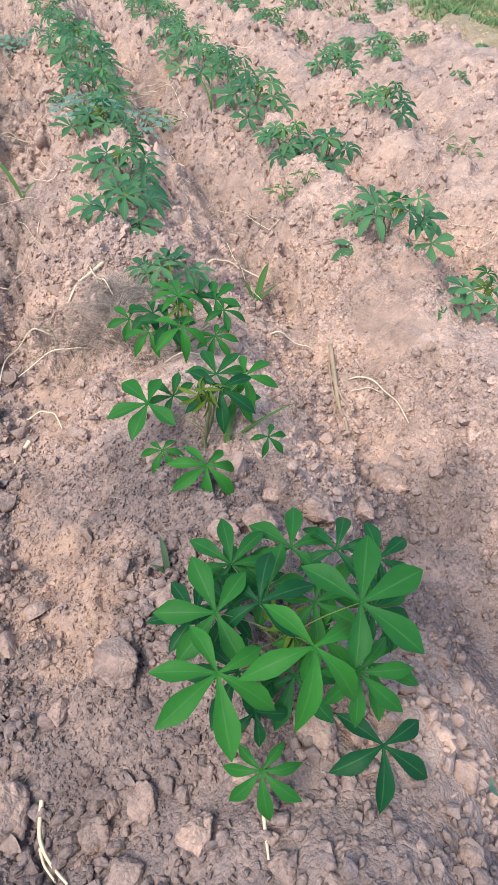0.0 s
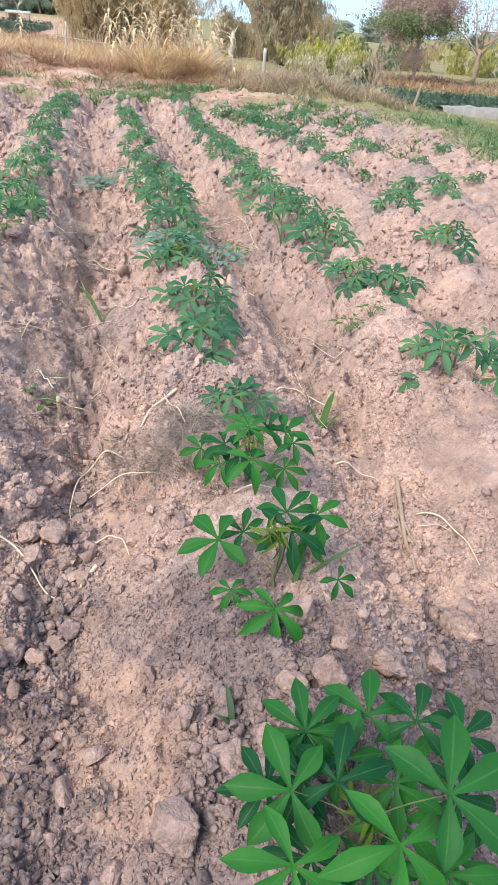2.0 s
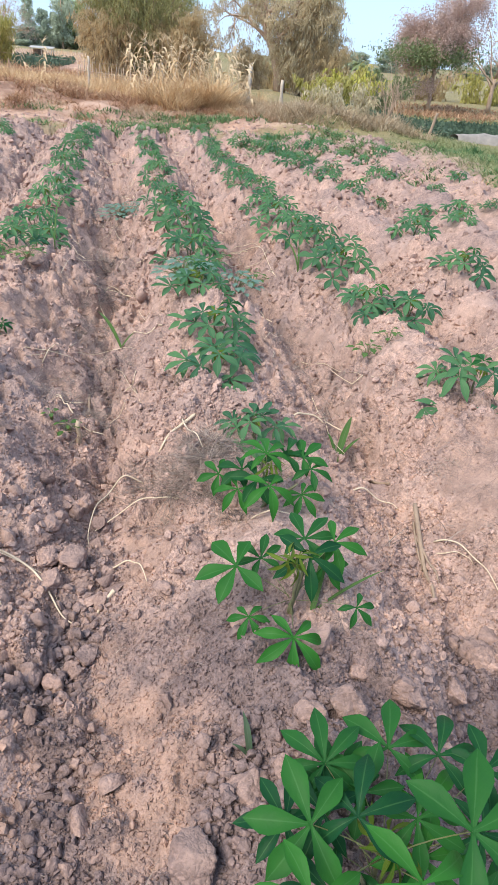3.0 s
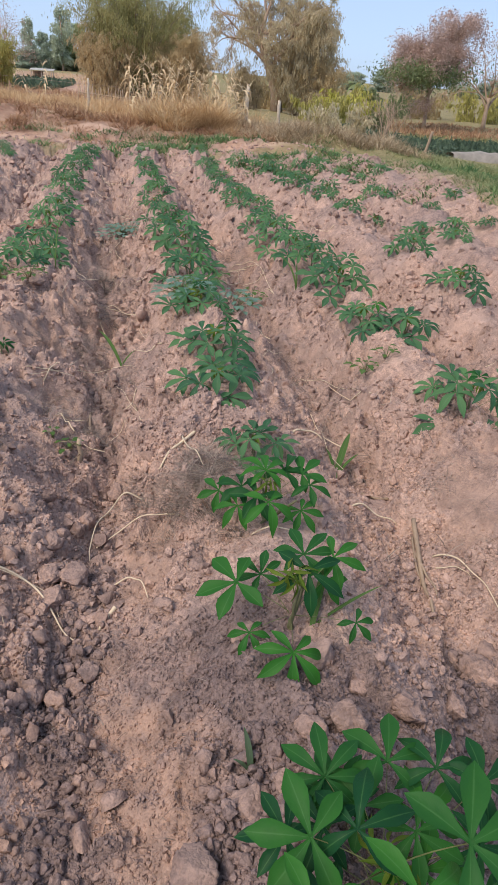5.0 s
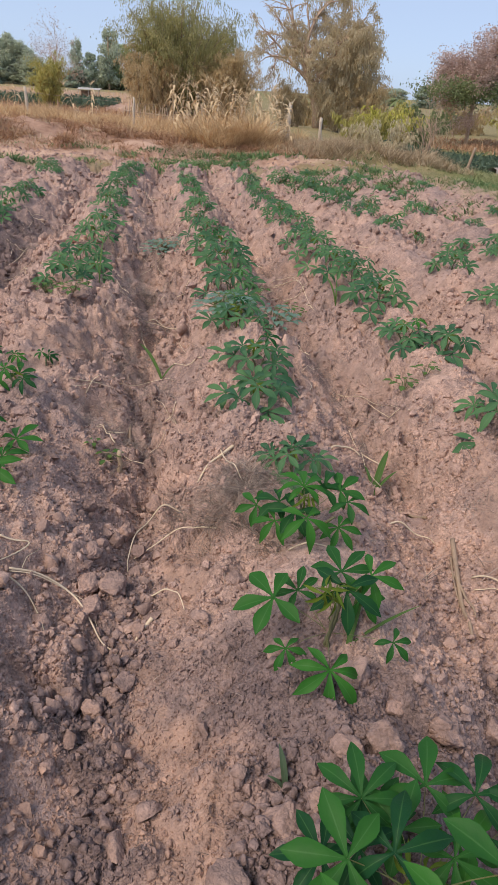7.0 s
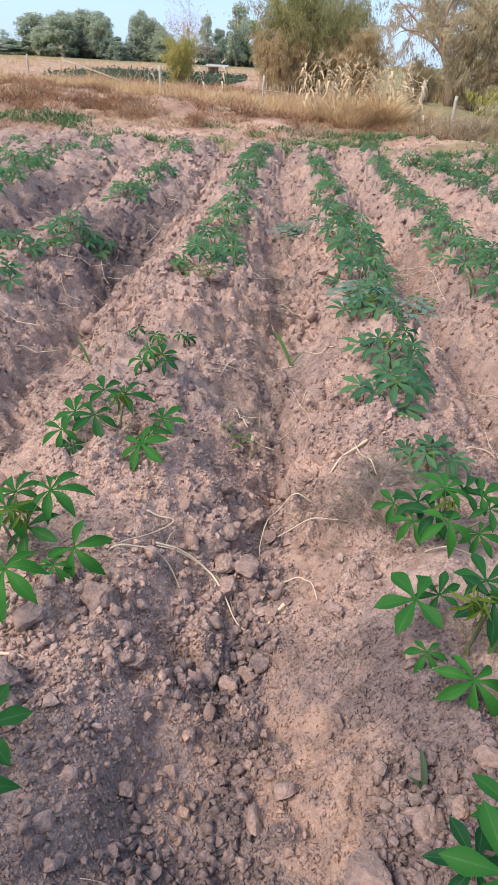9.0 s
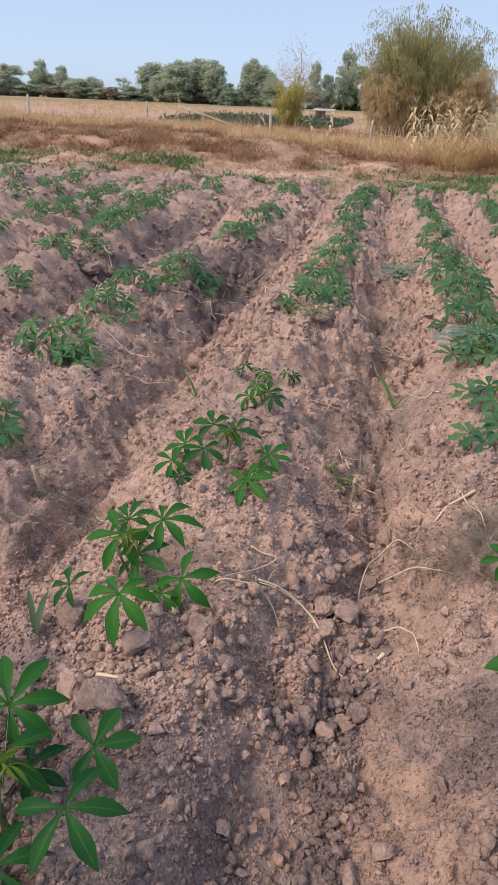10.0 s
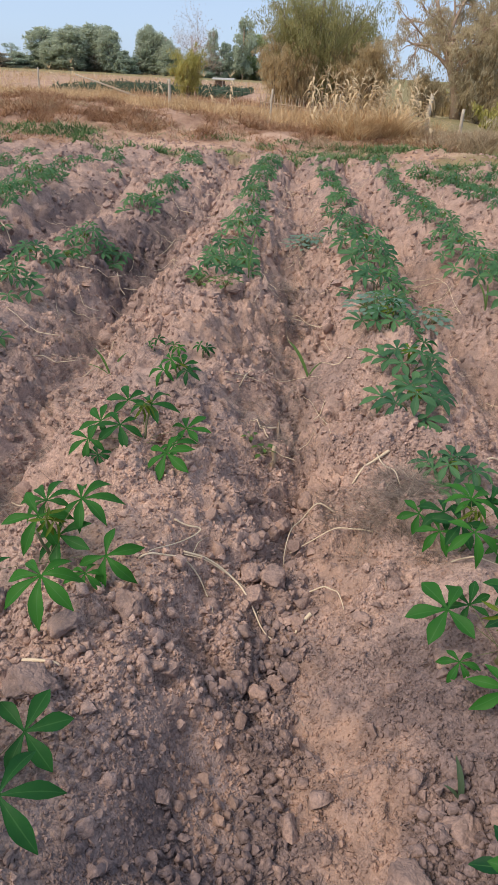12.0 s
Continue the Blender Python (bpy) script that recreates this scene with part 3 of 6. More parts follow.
def add_leaf(plant, mesh, hub, azimuth, length, pitch, node, rng):
    """A leaf and its petiole; hub and node in the plant's own metres, azimuth in degrees to the left of +y."""
    m = Matrix.Translation(hub) @ pose(0, 0, 0, 24, -6, 0) @ pose(0, 0, 0, 0, 0, azimuth) @ pose(0, 0, 0, pitch, rng.uniform(-14, 14), 0) @ Matrix.Scale(length, 4)
    leaf = part("leaf", mesh, plant, m=m)
    way = Vector(hub) - Vector(node)
    rot = way.to_track_quat("Z", "Y").to_matrix().to_4x4()
    thick = 0.0007 + 0.0045 * length
    pm = Matrix.Translation(node) @ rot @ Matrix.Diagonal((thick, thick, way.length, 1))
    part("petiole", PETIOLE_MESH, leaf, "reddish green leaf stalk", m=m.inverted() @ pm)


def cassava(x, y, hubs, height, seed, label, stems=1, young=3, size=1.0, row=None):
    """A plant at (x, y) with leaves at the given hubs (world x, y, z, azimuth, lobe length)."""
    rng = np.random.default_rng(seed)
    z0 = on_ground(x, y)
    plant = new("cassava_plant")
    plant.matrix_basis = pose(x, y, z0)
    tagged(plant, label, "cassava plant", "cassava plants along the ridges")
    part("stem", stem_mesh(height, seed, stems), plant)
    for hx, hy, hz, az, ln in hubs:
        ln = min(ln * size, 0.15)
        hub = (hx - x, hy - y, max(hz - z0, 0.05))
        out = math.hypot(hub[0], hub[1])
        nz = min(max(hub[2] - 0.35 * out, 0.04), height * 0.95)
        mesh = SMALL_LEAVES[rng.integers(3)] if ln < 0.075 else (row or LEAVES)[rng.integers(6)]
        add_leaf(plant, mesh, hub, az, ln, rng.uniform(-12, 4), (hub[0] * 0.04, hub[1] * 0.04, nz), rng)
    for i in range(young):
        a = i * 137 + seed * 40
        hub = (0.02 * math.cos(a), 0.02 * math.sin(a), height + 0.015)
        add_leaf(plant, YOUNG[i % 2], hub, math.degrees(a), 0.05, -40, (0, 0, height - 0.01), rng)
    return plant


def generic_hubs(x, y, height, count, reach, seed, low=0.35, lobe=1.0):
    """Leaves in a loose spiral round the stem: the lower ones longer-stalked and wider."""
    rng = np.random.default_rng(seed)
    z0 = on_ground(x, y)
    hubs = []
    for i in range(count):
        s = (i + 0.5) / count
        a = i * 2.4 + rng.uniform(-0.4, 0.4) + seed
        r = reach * (1.0 - 0.62 * s) * rng.uniform(0.75, 1.15)
        z = z0 + height * (low + (1.06 - low) * s) + rng.uniform(-0.02, 0.02)
        hubs.append((x + r * math.cos(a), y + r * math.sin(a), z, math.degrees(a) - 90 + rng.uniform(-25, 25), lobe * rng.uniform(0.085, 0.125) * (0.8 + 0.3 * (1 - s))))
    return hubs


# the plants beside the path, leaf by leaf
cassava(0.335, 0.53, [
    (0.331, 0.434, 0.42, 158, 0.118), (0.202, 0.455, 0.36, 148, 0.122), (0.419, 0.483, 0.43, -80, 0.128), (0.290, 0.552, 0.37, -21, 0.105), (0.222, 0.554, 0.36, 73, 0.110),
    (0.274, 0.662, 0.33, -1, 0.100), (0.386, 0.678, 0.33, -19, 0.100), (0.459, 0.650, 0.34, -29, 0.095), (0.526, 0.618, 0.34, -65, 0.085), (0.415, 0.430, 0.33, -145, 0.095),
    (0.451, 0.360, 0.22, 166, 0.105), (0.263, 0.376, 0.19, 172, 0.085), (0.263, 0.441, 0.25, -116, 0.065), (0.387, 0.555, 0.34, -160, 0.085), (0.48, 0.53, 0.33, -110, 0.09),
    (0.33, 0.62, 0.31, 30, 0.09), (0.42, 0.60, 0.30, -60, 0.09), (0.20, 0.60, 0.29, 50, 0.085), (0.25, 0.50, 0.27, 110, 0.10), (0.34, 0.48, 0.26, 175, 0.10), (0.46, 0.47, 0.27, -120, 0.10),
    (0.30, 0.66, 0.27, 10, 0.10), (0.50, 0.57, 0.27, -80, 0.10), (0.39, 0.52, 0.30, -150, 0.10), (0.26, 0.60, 0.30, 60, 0.10)],
    0.22, 1, "large leafy cassava plant with broad green fingers", 3, 4, 0.94)
cassava(0.345, 1.20, [
    (0.216, 1.262, 0.22, 91, 0.113), (0.387, 1.230, 0.27, 171, 0.115), (0.318, 1.053, 0.19, 172, 0.105), (0.232, 1.142, 0.14, 170, 0.062), (0.496, 1.150, 0.15, -150, 0.058),
    (0.288, 1.320, 0.19, 10, 0.080), (0.47, 1.30, 0.25, -118, 0.095), (0.40, 1.33, 0.24, -20, 0.10), (0.44, 1.27, 0.20, -90, 0.08)],
    0.15, 2, "open cassava plant on crumbly ridge soil", 2, 4)
cassava(0.37, 1.71, [
    (0.371, 1.742, 0.24, -4, 0.105), (0.231, 1.776, 0.15, 100, 0.075), (0.514, 1.727, 0.19, -118, 0.085), (0.360, 1.614, 0.21, -177, 0.100), (0.277, 1.674, 0.16, 136, 0.080),
    (0.444, 1.787, 0.21, -30, 0.10), (0.472, 1.649, 0.15, -153, 0.080), (0.339, 1.682, 0.19, 138, 0.095), (0.50, 1.78, 0.20, -60, 0.09), (0.30, 1.75, 0.18, 60, 0.09)],
    0.15, 3, "bushy young cassava plant beside grey dead grass", 2, 3)
cassava(-0.80, 0.66, [
    (-0.858, 0.798, 0.30, -15, 0.125), (-0.689, 0.807, 0.22, -73, 0.100), (-0.667, 0.646, 0.27, -134, 0.122), (-0.820, 0.707, 0.28, -170, 0.115), (-0.761, 0.560, 0.20, -60, 0.090),
    (-0.93, 0.68, 0.29, 80, 0.12), (-0.87, 0.55, 0.26, 140, 0.11), (-0.78, 0.72, 0.24, -40, 0.08)],
    0.18, 4, "cassava plant with long glossy green fingers", 2, 3)
cassava(-0.83, 1.40, [
    (-0.781, 1.174, 0.29, -175, 0.122), (-0.788, 1.516, 0.28, -75, 0.122), (-0.885, 1.435, 0.27, 165, 0.120), (-0.683, 1.375, 0.20, -131, 0.108), (-0.987, 1.302, 0.17, 88, 0.082),
    (-0.827, 1.42, 0.22, -145, 0.105), (-0.900, 1.535, 0.25, 41, 0.105), (-0.73, 1.33, 0.17, -160, 0.07)],
    0.18, 5, "cassava plant with spreading leaves among clods", 2, 3)
cassava(-0.74, 2.08, [
    (-0.718, 2.126, 0.29, -30, 0.110), (-0.626, 1.945, 0.20, -165, 0.112), (-0.913, 1.981, 0.21, 125, 0.095), (-0.586, 2.130, 0.20, -70, 0.100), (-0.820, 2.067, 0.23, 170, 0.105),
    (-0.832, 2.25, 0.24, 24, 0.095), (-0.867, 1.937, 0.16, 165, 0.075), (-0.62, 2.05, 0.17, -120, 0.09), (-0.9, 2.1, 0.22, 70, 0.1)],
    0.17, 6, "cassava plant with tall upright young leaves", 1, 3)
cassava(-0.72, 2.72, generic_hubs(-0.72, 2.72, 0.12, 4, 0.09, 9, 0.35, 0.7), 0.08, 9, "small cassava plant just sprouting", 1, 1)
for i, (x, y) in enumerate(((-0.66, 3.12), (-0.79, 3.10), (-0.90, 3.06))):
    cassava(x, y, generic_hubs(x, y, 0.09, (3, 2, 2)[i], 0.035, 20 + i, 0.45, 0.5), 0.05, 20 + i, "tiny cassava seedling on bare ridge", 1, 0)

# a few typical plants, built once, then repeated along the ridges
SMALL = "young cassava plant on a dry soil ridge"
TYPES = []
for k, (h, n, reach) in enumerate(((0.17, 11, 0.17), (0.21, 15, 0.20), (0.14, 9, 0.15), (0.24, 16, 0.215), (0.19, 13, 0.185))):
    x, y = ((0.36, 2.95), (1.38, 2.38), (0.31, 2.52), (1.27, 4.1), (-2.0, 3.15))[k]
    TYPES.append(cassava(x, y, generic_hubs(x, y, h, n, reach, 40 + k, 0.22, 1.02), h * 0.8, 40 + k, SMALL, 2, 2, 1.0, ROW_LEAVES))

# (x, y, type, scale) along each ridge
RIGHT_RIDGES = [
    (2.41, 3.6, 2, 0.7), (2.92, 5.9, 0, 1), (2.8, 6.5, 2, 1.1), (2.6, 7.3, 0, 0.9), (2.9, 8.3, 1, 0.9), (3, 9.2, 4, 0.9), (2.9, 9.9, 3, 0.8), (2.7, 10.6, 3, 0.9),
    (3.8, 7, 0, 0.9), (3.9, 8.2, 2, 1), (3.07, 6.33, 2, 1), (3.76, 10.6, 1, 0.9), (3.12, 7.05, 0, 0.8), (4.6, 7.15, 2, 1), (3.6, 5.75, 0, 0.9), (3.5, 5.2, 2, 0.9),
    (3.3, 7.4, 2, 1), (2.9, 7.9, 0, 0.8), (3.3, 10.1, 1, 0.9), (3.5, 9.4, 0, 0.9), (2.5, 10.2, 1, 0.9), (2.55, 9.2, 3, 1), (2.6, 11.2, 4, 1), (2.35, 8.6, 4, 0.9),
]
RIGHT_RIDGES += [
    (3, 11.3, 3, 0.9), (3.2, 10.7, 1, 0.9),
]
SECOND_RIGHT = [
    (2.12, 4.1, 0, 1), (2.15, 5.15, 4, 1), (2.12, 6.8, 0, 1), (2.02, 7.9, 4, 1), (1.98, 8.6, 3, 1), (1.95, 9.3, 4, 1), (1.93, 10, 3, 1), (2.29, 5.61, 2, 0.9),
    (2, 11, 3, 1), (2.15, 9.6, 1, 1), (2.3, 11.4, 1, 1), (1.8, 10.6, 4, 1), (2.05, 9, 1, 1),
]
NEAR_RIDGES = [
    (0.4, 2.1, 2, 0.85), (0.32, 3.55, 0, 1), (0.38, 4, 2, 1), (0.33, 4.45, 1, 1), (0.33, 4.95, 3, 1), (0.3, 5.45, 1, 1.05), (1.50, 1.80, 0, 1), (1.43, 3.3, 2, 1.1),
    (1.24, 3.45, 0, 0.9), (1.21, 4.6, 3, 1), (1.18, 5.15, 1, 1.05), (1.15, 5.7, 3, 1.05), (1.6, 11.3, 3, 1), (1.05, 10.6, 1, 1), (0.95, 11.2, 3, 1), (0.1, 11.5, 1, 1),
]
FIRST_LEFT = [
    (-0.76, 4.4, 4, 1), (-0.72, 4.9, 1, 0.95), (-0.6, 4.65, 2, 0.9), (-0.7, 5.6, 3, 0.95), (-0.68, 6.2, 1, 1), (-0.74, 7.4, 3, 1), (-0.74, 8, 1, 1), (-0.76, 8.8, 3, 1),
    (-0.78, 9.5, 1, 1), (-0.78, 10.3, 3, 0.95), (-1.86, 2.20, 4, 0.9), (-1.8, 3.05, 0, 0.95), (-1.93, 3.75, 1, 0.95), (-2, 4.35, 4, 1), (-1.86, 5.1, 3, 0.95), (-1.7, 5.2, 2, 1),
    (-1.88, 4.7, 0, 1), (-1.85, 6.9, 1, 1), (-1.8, 7.4, 0, 0.9), (-1.8, 8.5, 4, 1), (-1.86, 9.2, 0, 1), (-1.88, 10.3, 3, 1), (-0.76, 10.9, 1, 1), (-0.72, 11.5, 4, 1),
]
FIRST_LEFT += [
    (-1.95, 11.1, 3, 1), (-1.82, 7.9, 1, 0.9),
]
MORE_LEFT = [
    (-2.99, 4.5, 2, 0.9), (-3.05, 5.3, 0, 0.95), (-3.2, 6.1, 4, 0.9), (-3.2, 6.9, 1, 0.95), (-3.22, 7.5, 3, 1), (-3.25, 8, 3, 1), (-3.3, 8.6, 1, 1), (-3.4, 9.2, 3, 1),
    (-2.8, 9.5, 0, 0.9), (-4.2, 6.2, 2, 1), (-4.1, 7.6, 3, 1), (-4.2, 8.4, 1, 1), (-4.25, 9.3, 3, 1), (-5.2, 7.6, 0, 1), (-5.1, 9.2, 3, 1), (-5.2, 10, 3, 1),
    (-6.2, 8.9, 1, 1), (-6.3, 10.2, 3, 1), (-7.3, 10.3, 1, 1.1), (-5.4, 11.2, 3, 1), (-4.3, 10.4, 1, 1), (-4.15, 7, 1, 1), (-4.3, 8.9, 3, 1), (-3.9, 8, 3, 1),
]
MORE_LEFT += [
    (-3.6, 8.3, 1, 1), (-5.2, 8.4, 3, 1), (-2.95, 5.8, 2, 1), (-3.1, 6.5, 0, 1), (-3.15, 7.2, 4, 1), (-3.3, 8.3, 4, 1), (-3.3, 9.9, 1, 1), (-3.1, 10.6, 3, 1),
    (-4.3, 8, 4, 1), (-5.35, 10.6, 4, 1), (-6, 10.6, 3, 1),
]
PLANTS = RIGHT_RIDGES + SECOND_RIGHT + NEAR_RIDGES + FIRST_LEFT + MORE_LEFT
for y in np.arange(6.0, 11.1, 0.52):
    PLANTS.append((0.38 - 0.025 * y + 0.03 * math.sin(y * 7), float(y), (0, 1, 4)[int(y * 3) % 3], 0.92))
for y in np.arange(6.2, 10.2, 0.52):
    PLANTS.append((1.45 - 0.05 * y + 0.03 * math.sin(y * 5), float(y), (1, 0, 4)[int(y * 3) % 3], 0.92))
rng = np.random.default_rng(77)
for x, y, kind, size in PLANTS:
    size *= 0.92 - 0.018 * max(y - 3.0, 0.0)
    m = pose(x, y, on_ground(x, y) - 0.005, 0, 0, rng.uniform(-50, 50)) @ Matrix.Scale(size * rng.uniform(0.92, 1.1), 4)
    copy_thing(TYPES[kind], m)


# ---- clods and crumbs on the soil ----
def broken_lump(rng, points, rounds, jitter, boxy=0.0):
    """An angular broken lump of about unit radius: a hull of random points, each face split and roughened. Returns vertices and triangles."""
    p = rng.normal(0, 1, (points, 3))
    p /= np.linalg.norm(p, axis=1)[:, None]
    if boxy:
        p = p * (1 - boxy) + boxy * p / np.abs(p).max(1)[:, None]
    p *= rng.uniform(0.82, 1.06, (points, 1)) * rng.uniform(0.75, 1.1, 3)
    bm = bmesh.new()
    for co in p:
        bm.verts.new(co)
    bmesh.ops.convex_hull(bm, input=bm.verts)
    bmesh.ops.delete(bm, geom=[v for v in bm.verts if not v.link_faces], context="VERTS")
    bmesh.ops.triangulate(bm, faces=bm.faces)
    bmesh.ops.recalc_face_normals(bm, faces=bm.faces)
    bm.verts.index_update()
    v = [np.array(q.co[:]) for q in bm.verts]
    tri = [[q.index for q in f.verts] for f in bm.faces]
    bm.free()
    for k in range(rounds):
        mids, split = {}, []
        for t in tri:
            m = []
            for i, j in ((0, 1), (1, 2), (2, 0)):
                key = (min(t[i], t[j]), max(t[i], t[j]))
                if key not in mids:
                    mids[key] = len(v)
                    v.append((v[t[i]] + v[t[j]]) / 2 * (1 + rng.normal(0.02, jitter / 1.6 ** k)))
                m.append(mids[key])
            split += [[t[0], m[0], m[2]], [m[0], t[1], m[1]], [m[2], m[1], t[2]], m]
        tri = split
    return np.array(v), np.array(tri)


def clod_mesh(name, seed):
    """A worn lump of dry clay: broken outline, rounded corners, pitted skin."""
    rng = np.random.default_rng(seed)
    v, f = broken_lump(rng, 15, 3, 0.045, 0.3)
    r = np.linalg.norm(v, axis=1, keepdims=True)
    v = v / r * (0.8 * r + 0.2 * np.mean(r))
    n = v / np.linalg.norm(v, axis=1, keepdims=True)
    skin = np.zeros(len(v))
    for scale, amount in ((1.6, 0.16), (3.6, 0.10), (8.0, 0.05)):
        o = rng.uniform(0, 50, 3)
        skin += amount * (value_noise(n[:, 0] * scale + o[0], n[:, 1] * scale + n[:, 2] * scale * 0.9 + o[1], seed) + value_noise(n[:, 2] * scale + o[2], n[:, 0] * scale - n[:, 1] * scale * 0.8, seed + 3)) * 0.7
    f1, f2, who = cells(n[:, 0] * 2.3 + n[:, 2] * 1.7 + 9 + seed, n[:, 1] * 2.3 - n[:, 2] * 1.5 + 9, seed)
    skin -= 0.10 * smooth(0.16, 0.0, f2 - f1)
    buf = Buf()
    buf.add(v * (1 + skin)[:, None], f)
    return buf.mesh(name, CLOD, True)


def pebble_mesh(name, seed):
    """A small angular crumb of clay with worn corners."""
    rng = np.random.default_rng(seed)
    buf = Buf()
    buf.add(*broken_lump(rng, 14, 1, 0.07))
    me = buf.mesh(name, CLOD, True)
    me.set_sharp_from_angle(angle=radians(55))
    return me


CLODS = [clod_mesh("clod", 200 + i) for i in range(10)]
PEBBLES = [pebble_mesh("clod", 220 + i) for i in range(14)]


def lay_clod(me, x, y, size, rz, squash=0.8, rx=0.0, sink=0.35):
    z = on_ground(x, y, True)
    return part("clod", me, GROUND, m=pose(x, y, z + size * squash * (1 - 2 * sink), rx, rx * 0.6, rz) @ Matrix.Diagonal((size, size, size * squash, 1)))


# the ones that stand out: plan place, radius, squash and turn
LEFT_CLODS = [
    (-0.288, 1.770, 0.046, 0.9, 40), (-0.203, 1.953, 0.033, 1.4, 70), (-0.300, 1.661, 0.052, 0.6, 10), (-0.183, 1.246, 0.029, 0.9, 0),
    (-0.256, 1.312, 0.027, 0.9, 50), (-0.257, 1.423, 0.031, 0.9, 20), (-0.842, 1.022, 0.050, 0.85, 30), (-0.742, 0.965, 0.059, 0.6, 75),
    (-0.466, 1.137, 0.031, 0.9, 10), (-0.520, 1.095, 0.036, 0.8, 50), (-0.970, 1.259, 0.054, 0.9, 20), (-0.737, 1.159, 0.046, 0.7, 60),
    (-0.296, 1.764, 0.043, 0.95, 20), (-0.232, 1.911, 0.037, 1.5, 10), (-0.191, 1.268, 0.029, 0.9, 0), (-0.236, 1.219, 0.033, 0.95, 40),
]
LEFT_FIELD_CLODS = [
    (-0.595, 1.289, 0.057, 0.6, 30), (-0.223, 1.654, 0.055, 0.55, 0), (-0.289, 1.563, 0.055, 0.7, 40), (-0.298, 1.244, 0.050, 0.8, 20),
    (-1.221, 2.083, 0.042, 0.8, 0), (-0.654, 2.483, 0.041, 0.8, 30), (-0.618, 4.111, 0.067, 0.6, 0), (-2.775, 5.361, 0.126, 0.6, 20),
    (-0.106, 2.231, 0.051, 0.8, 70), (0.046, 1.441, 0.031, 0.7, 45), (0.002, 0.431, 0.040, 0.8, 70), (-0.145, 0.518, 0.050, 0.9, 10),
    (0.042, 0.339, 0.040, 0.8, 0), (-0.047, 0.657, 0.034, 0.8, 0),
]
RIGHT_CLODS = [
    (0.067, 0.670, 0.058, 0.8, 20), (0.189, 0.786, 0.046, 0.75, 60), (0.251, 0.804, 0.033, 0.8, 10), (0.910, 1.199, 0.075, 0.8, 125),
    (0.400, 1.095, 0.051, 0.7, 15), (0.329, 0.881, 0.038, 0.9, 40), (0.398, 0.897, 0.044, 0.7, 80), (0.572, 0.949, 0.040, 0.8, 20),
    (0.915, 2.060, 0.070, 0.7, 15), (0.549, 1.689, 0.044, 0.6, 0), (0.954, 1.248, 0.043, 0.8, 0), (0.231, 1.208, 0.044, 0.6, 30),
]
RIGHT_FIELD_CLODS = [
    (0.146, 1.563, 0.043, 0.7, 10), (0.164, 0.356, 0.043, 0.8, 20), (0.094, 0.446, 0.041, 0.7, 50), (0.389, 0.446, 0.048, 0.6, 0),
    (0.620, 0.333, 0.032, 0.8, 30), (0.915, 1.189, 0.058, 0.7, 60), (1.012, 1.139, 0.030, 0.8, 0), (0.744, 1.041, 0.046, 0.7, 20),
    (0.554, 0.959, 0.032, 0.8, 10), (0.472, 1.015, 0.027, 0.7, 0), (0.276, 0.268, 0.031, 0.8, 40), (0.560, 0.212, 0.032, 0.8, 70),
    (0.257, 1.188, 0.031, 0.7, 0), (0.110, 1.314, 0.022, 0.8, 0),
]
stand_out = LEFT_CLODS + LEFT_FIELD_CLODS + RIGHT_CLODS + RIGHT_FIELD_CLODS
for k, (x, y, size, squash, rz) in enumerate(stand_out):
    lay_clod(CLODS[k % 10], x, y, size, rz, squash, 8 * math.sin(k), 0.34)
rng = np.random.default_rng(5)
placed = len(stand_out)
while placed < 300:
    x, y = rng.uniform(-1.9, 1.9), 0.3 + 2.9 * rng.uniform() ** 1.3
    if placed % 5 < 2:
        x, y = rng.normal(-0.26, 0.10), rng.uniform(0.75, 2.0)
    elif placed % 5 == 2:
        x, y = rng.uniform(-0.25, 0.8), rng.uniform(0.14, 0.5)
    c = math.cos(2 * math.pi * float(ridge_phase(np.array([x]), np.array([y]))[0]))
    keep = float(lumpiness(np.array([x]), np.array([y]))[0]) * (0.6 + 0.4 * (c < 0.3))
    if rng.uniform() > keep:
        continue
    lay_clod(PEBBLES[placed % 14], x, y, 0.014 + 0.024 * rng.uniform() ** 2.4, rng.uniform(0, 360), rng.uniform(0.7, 1.0), rng.uniform(-25, 25), 0.3)
    placed += 1


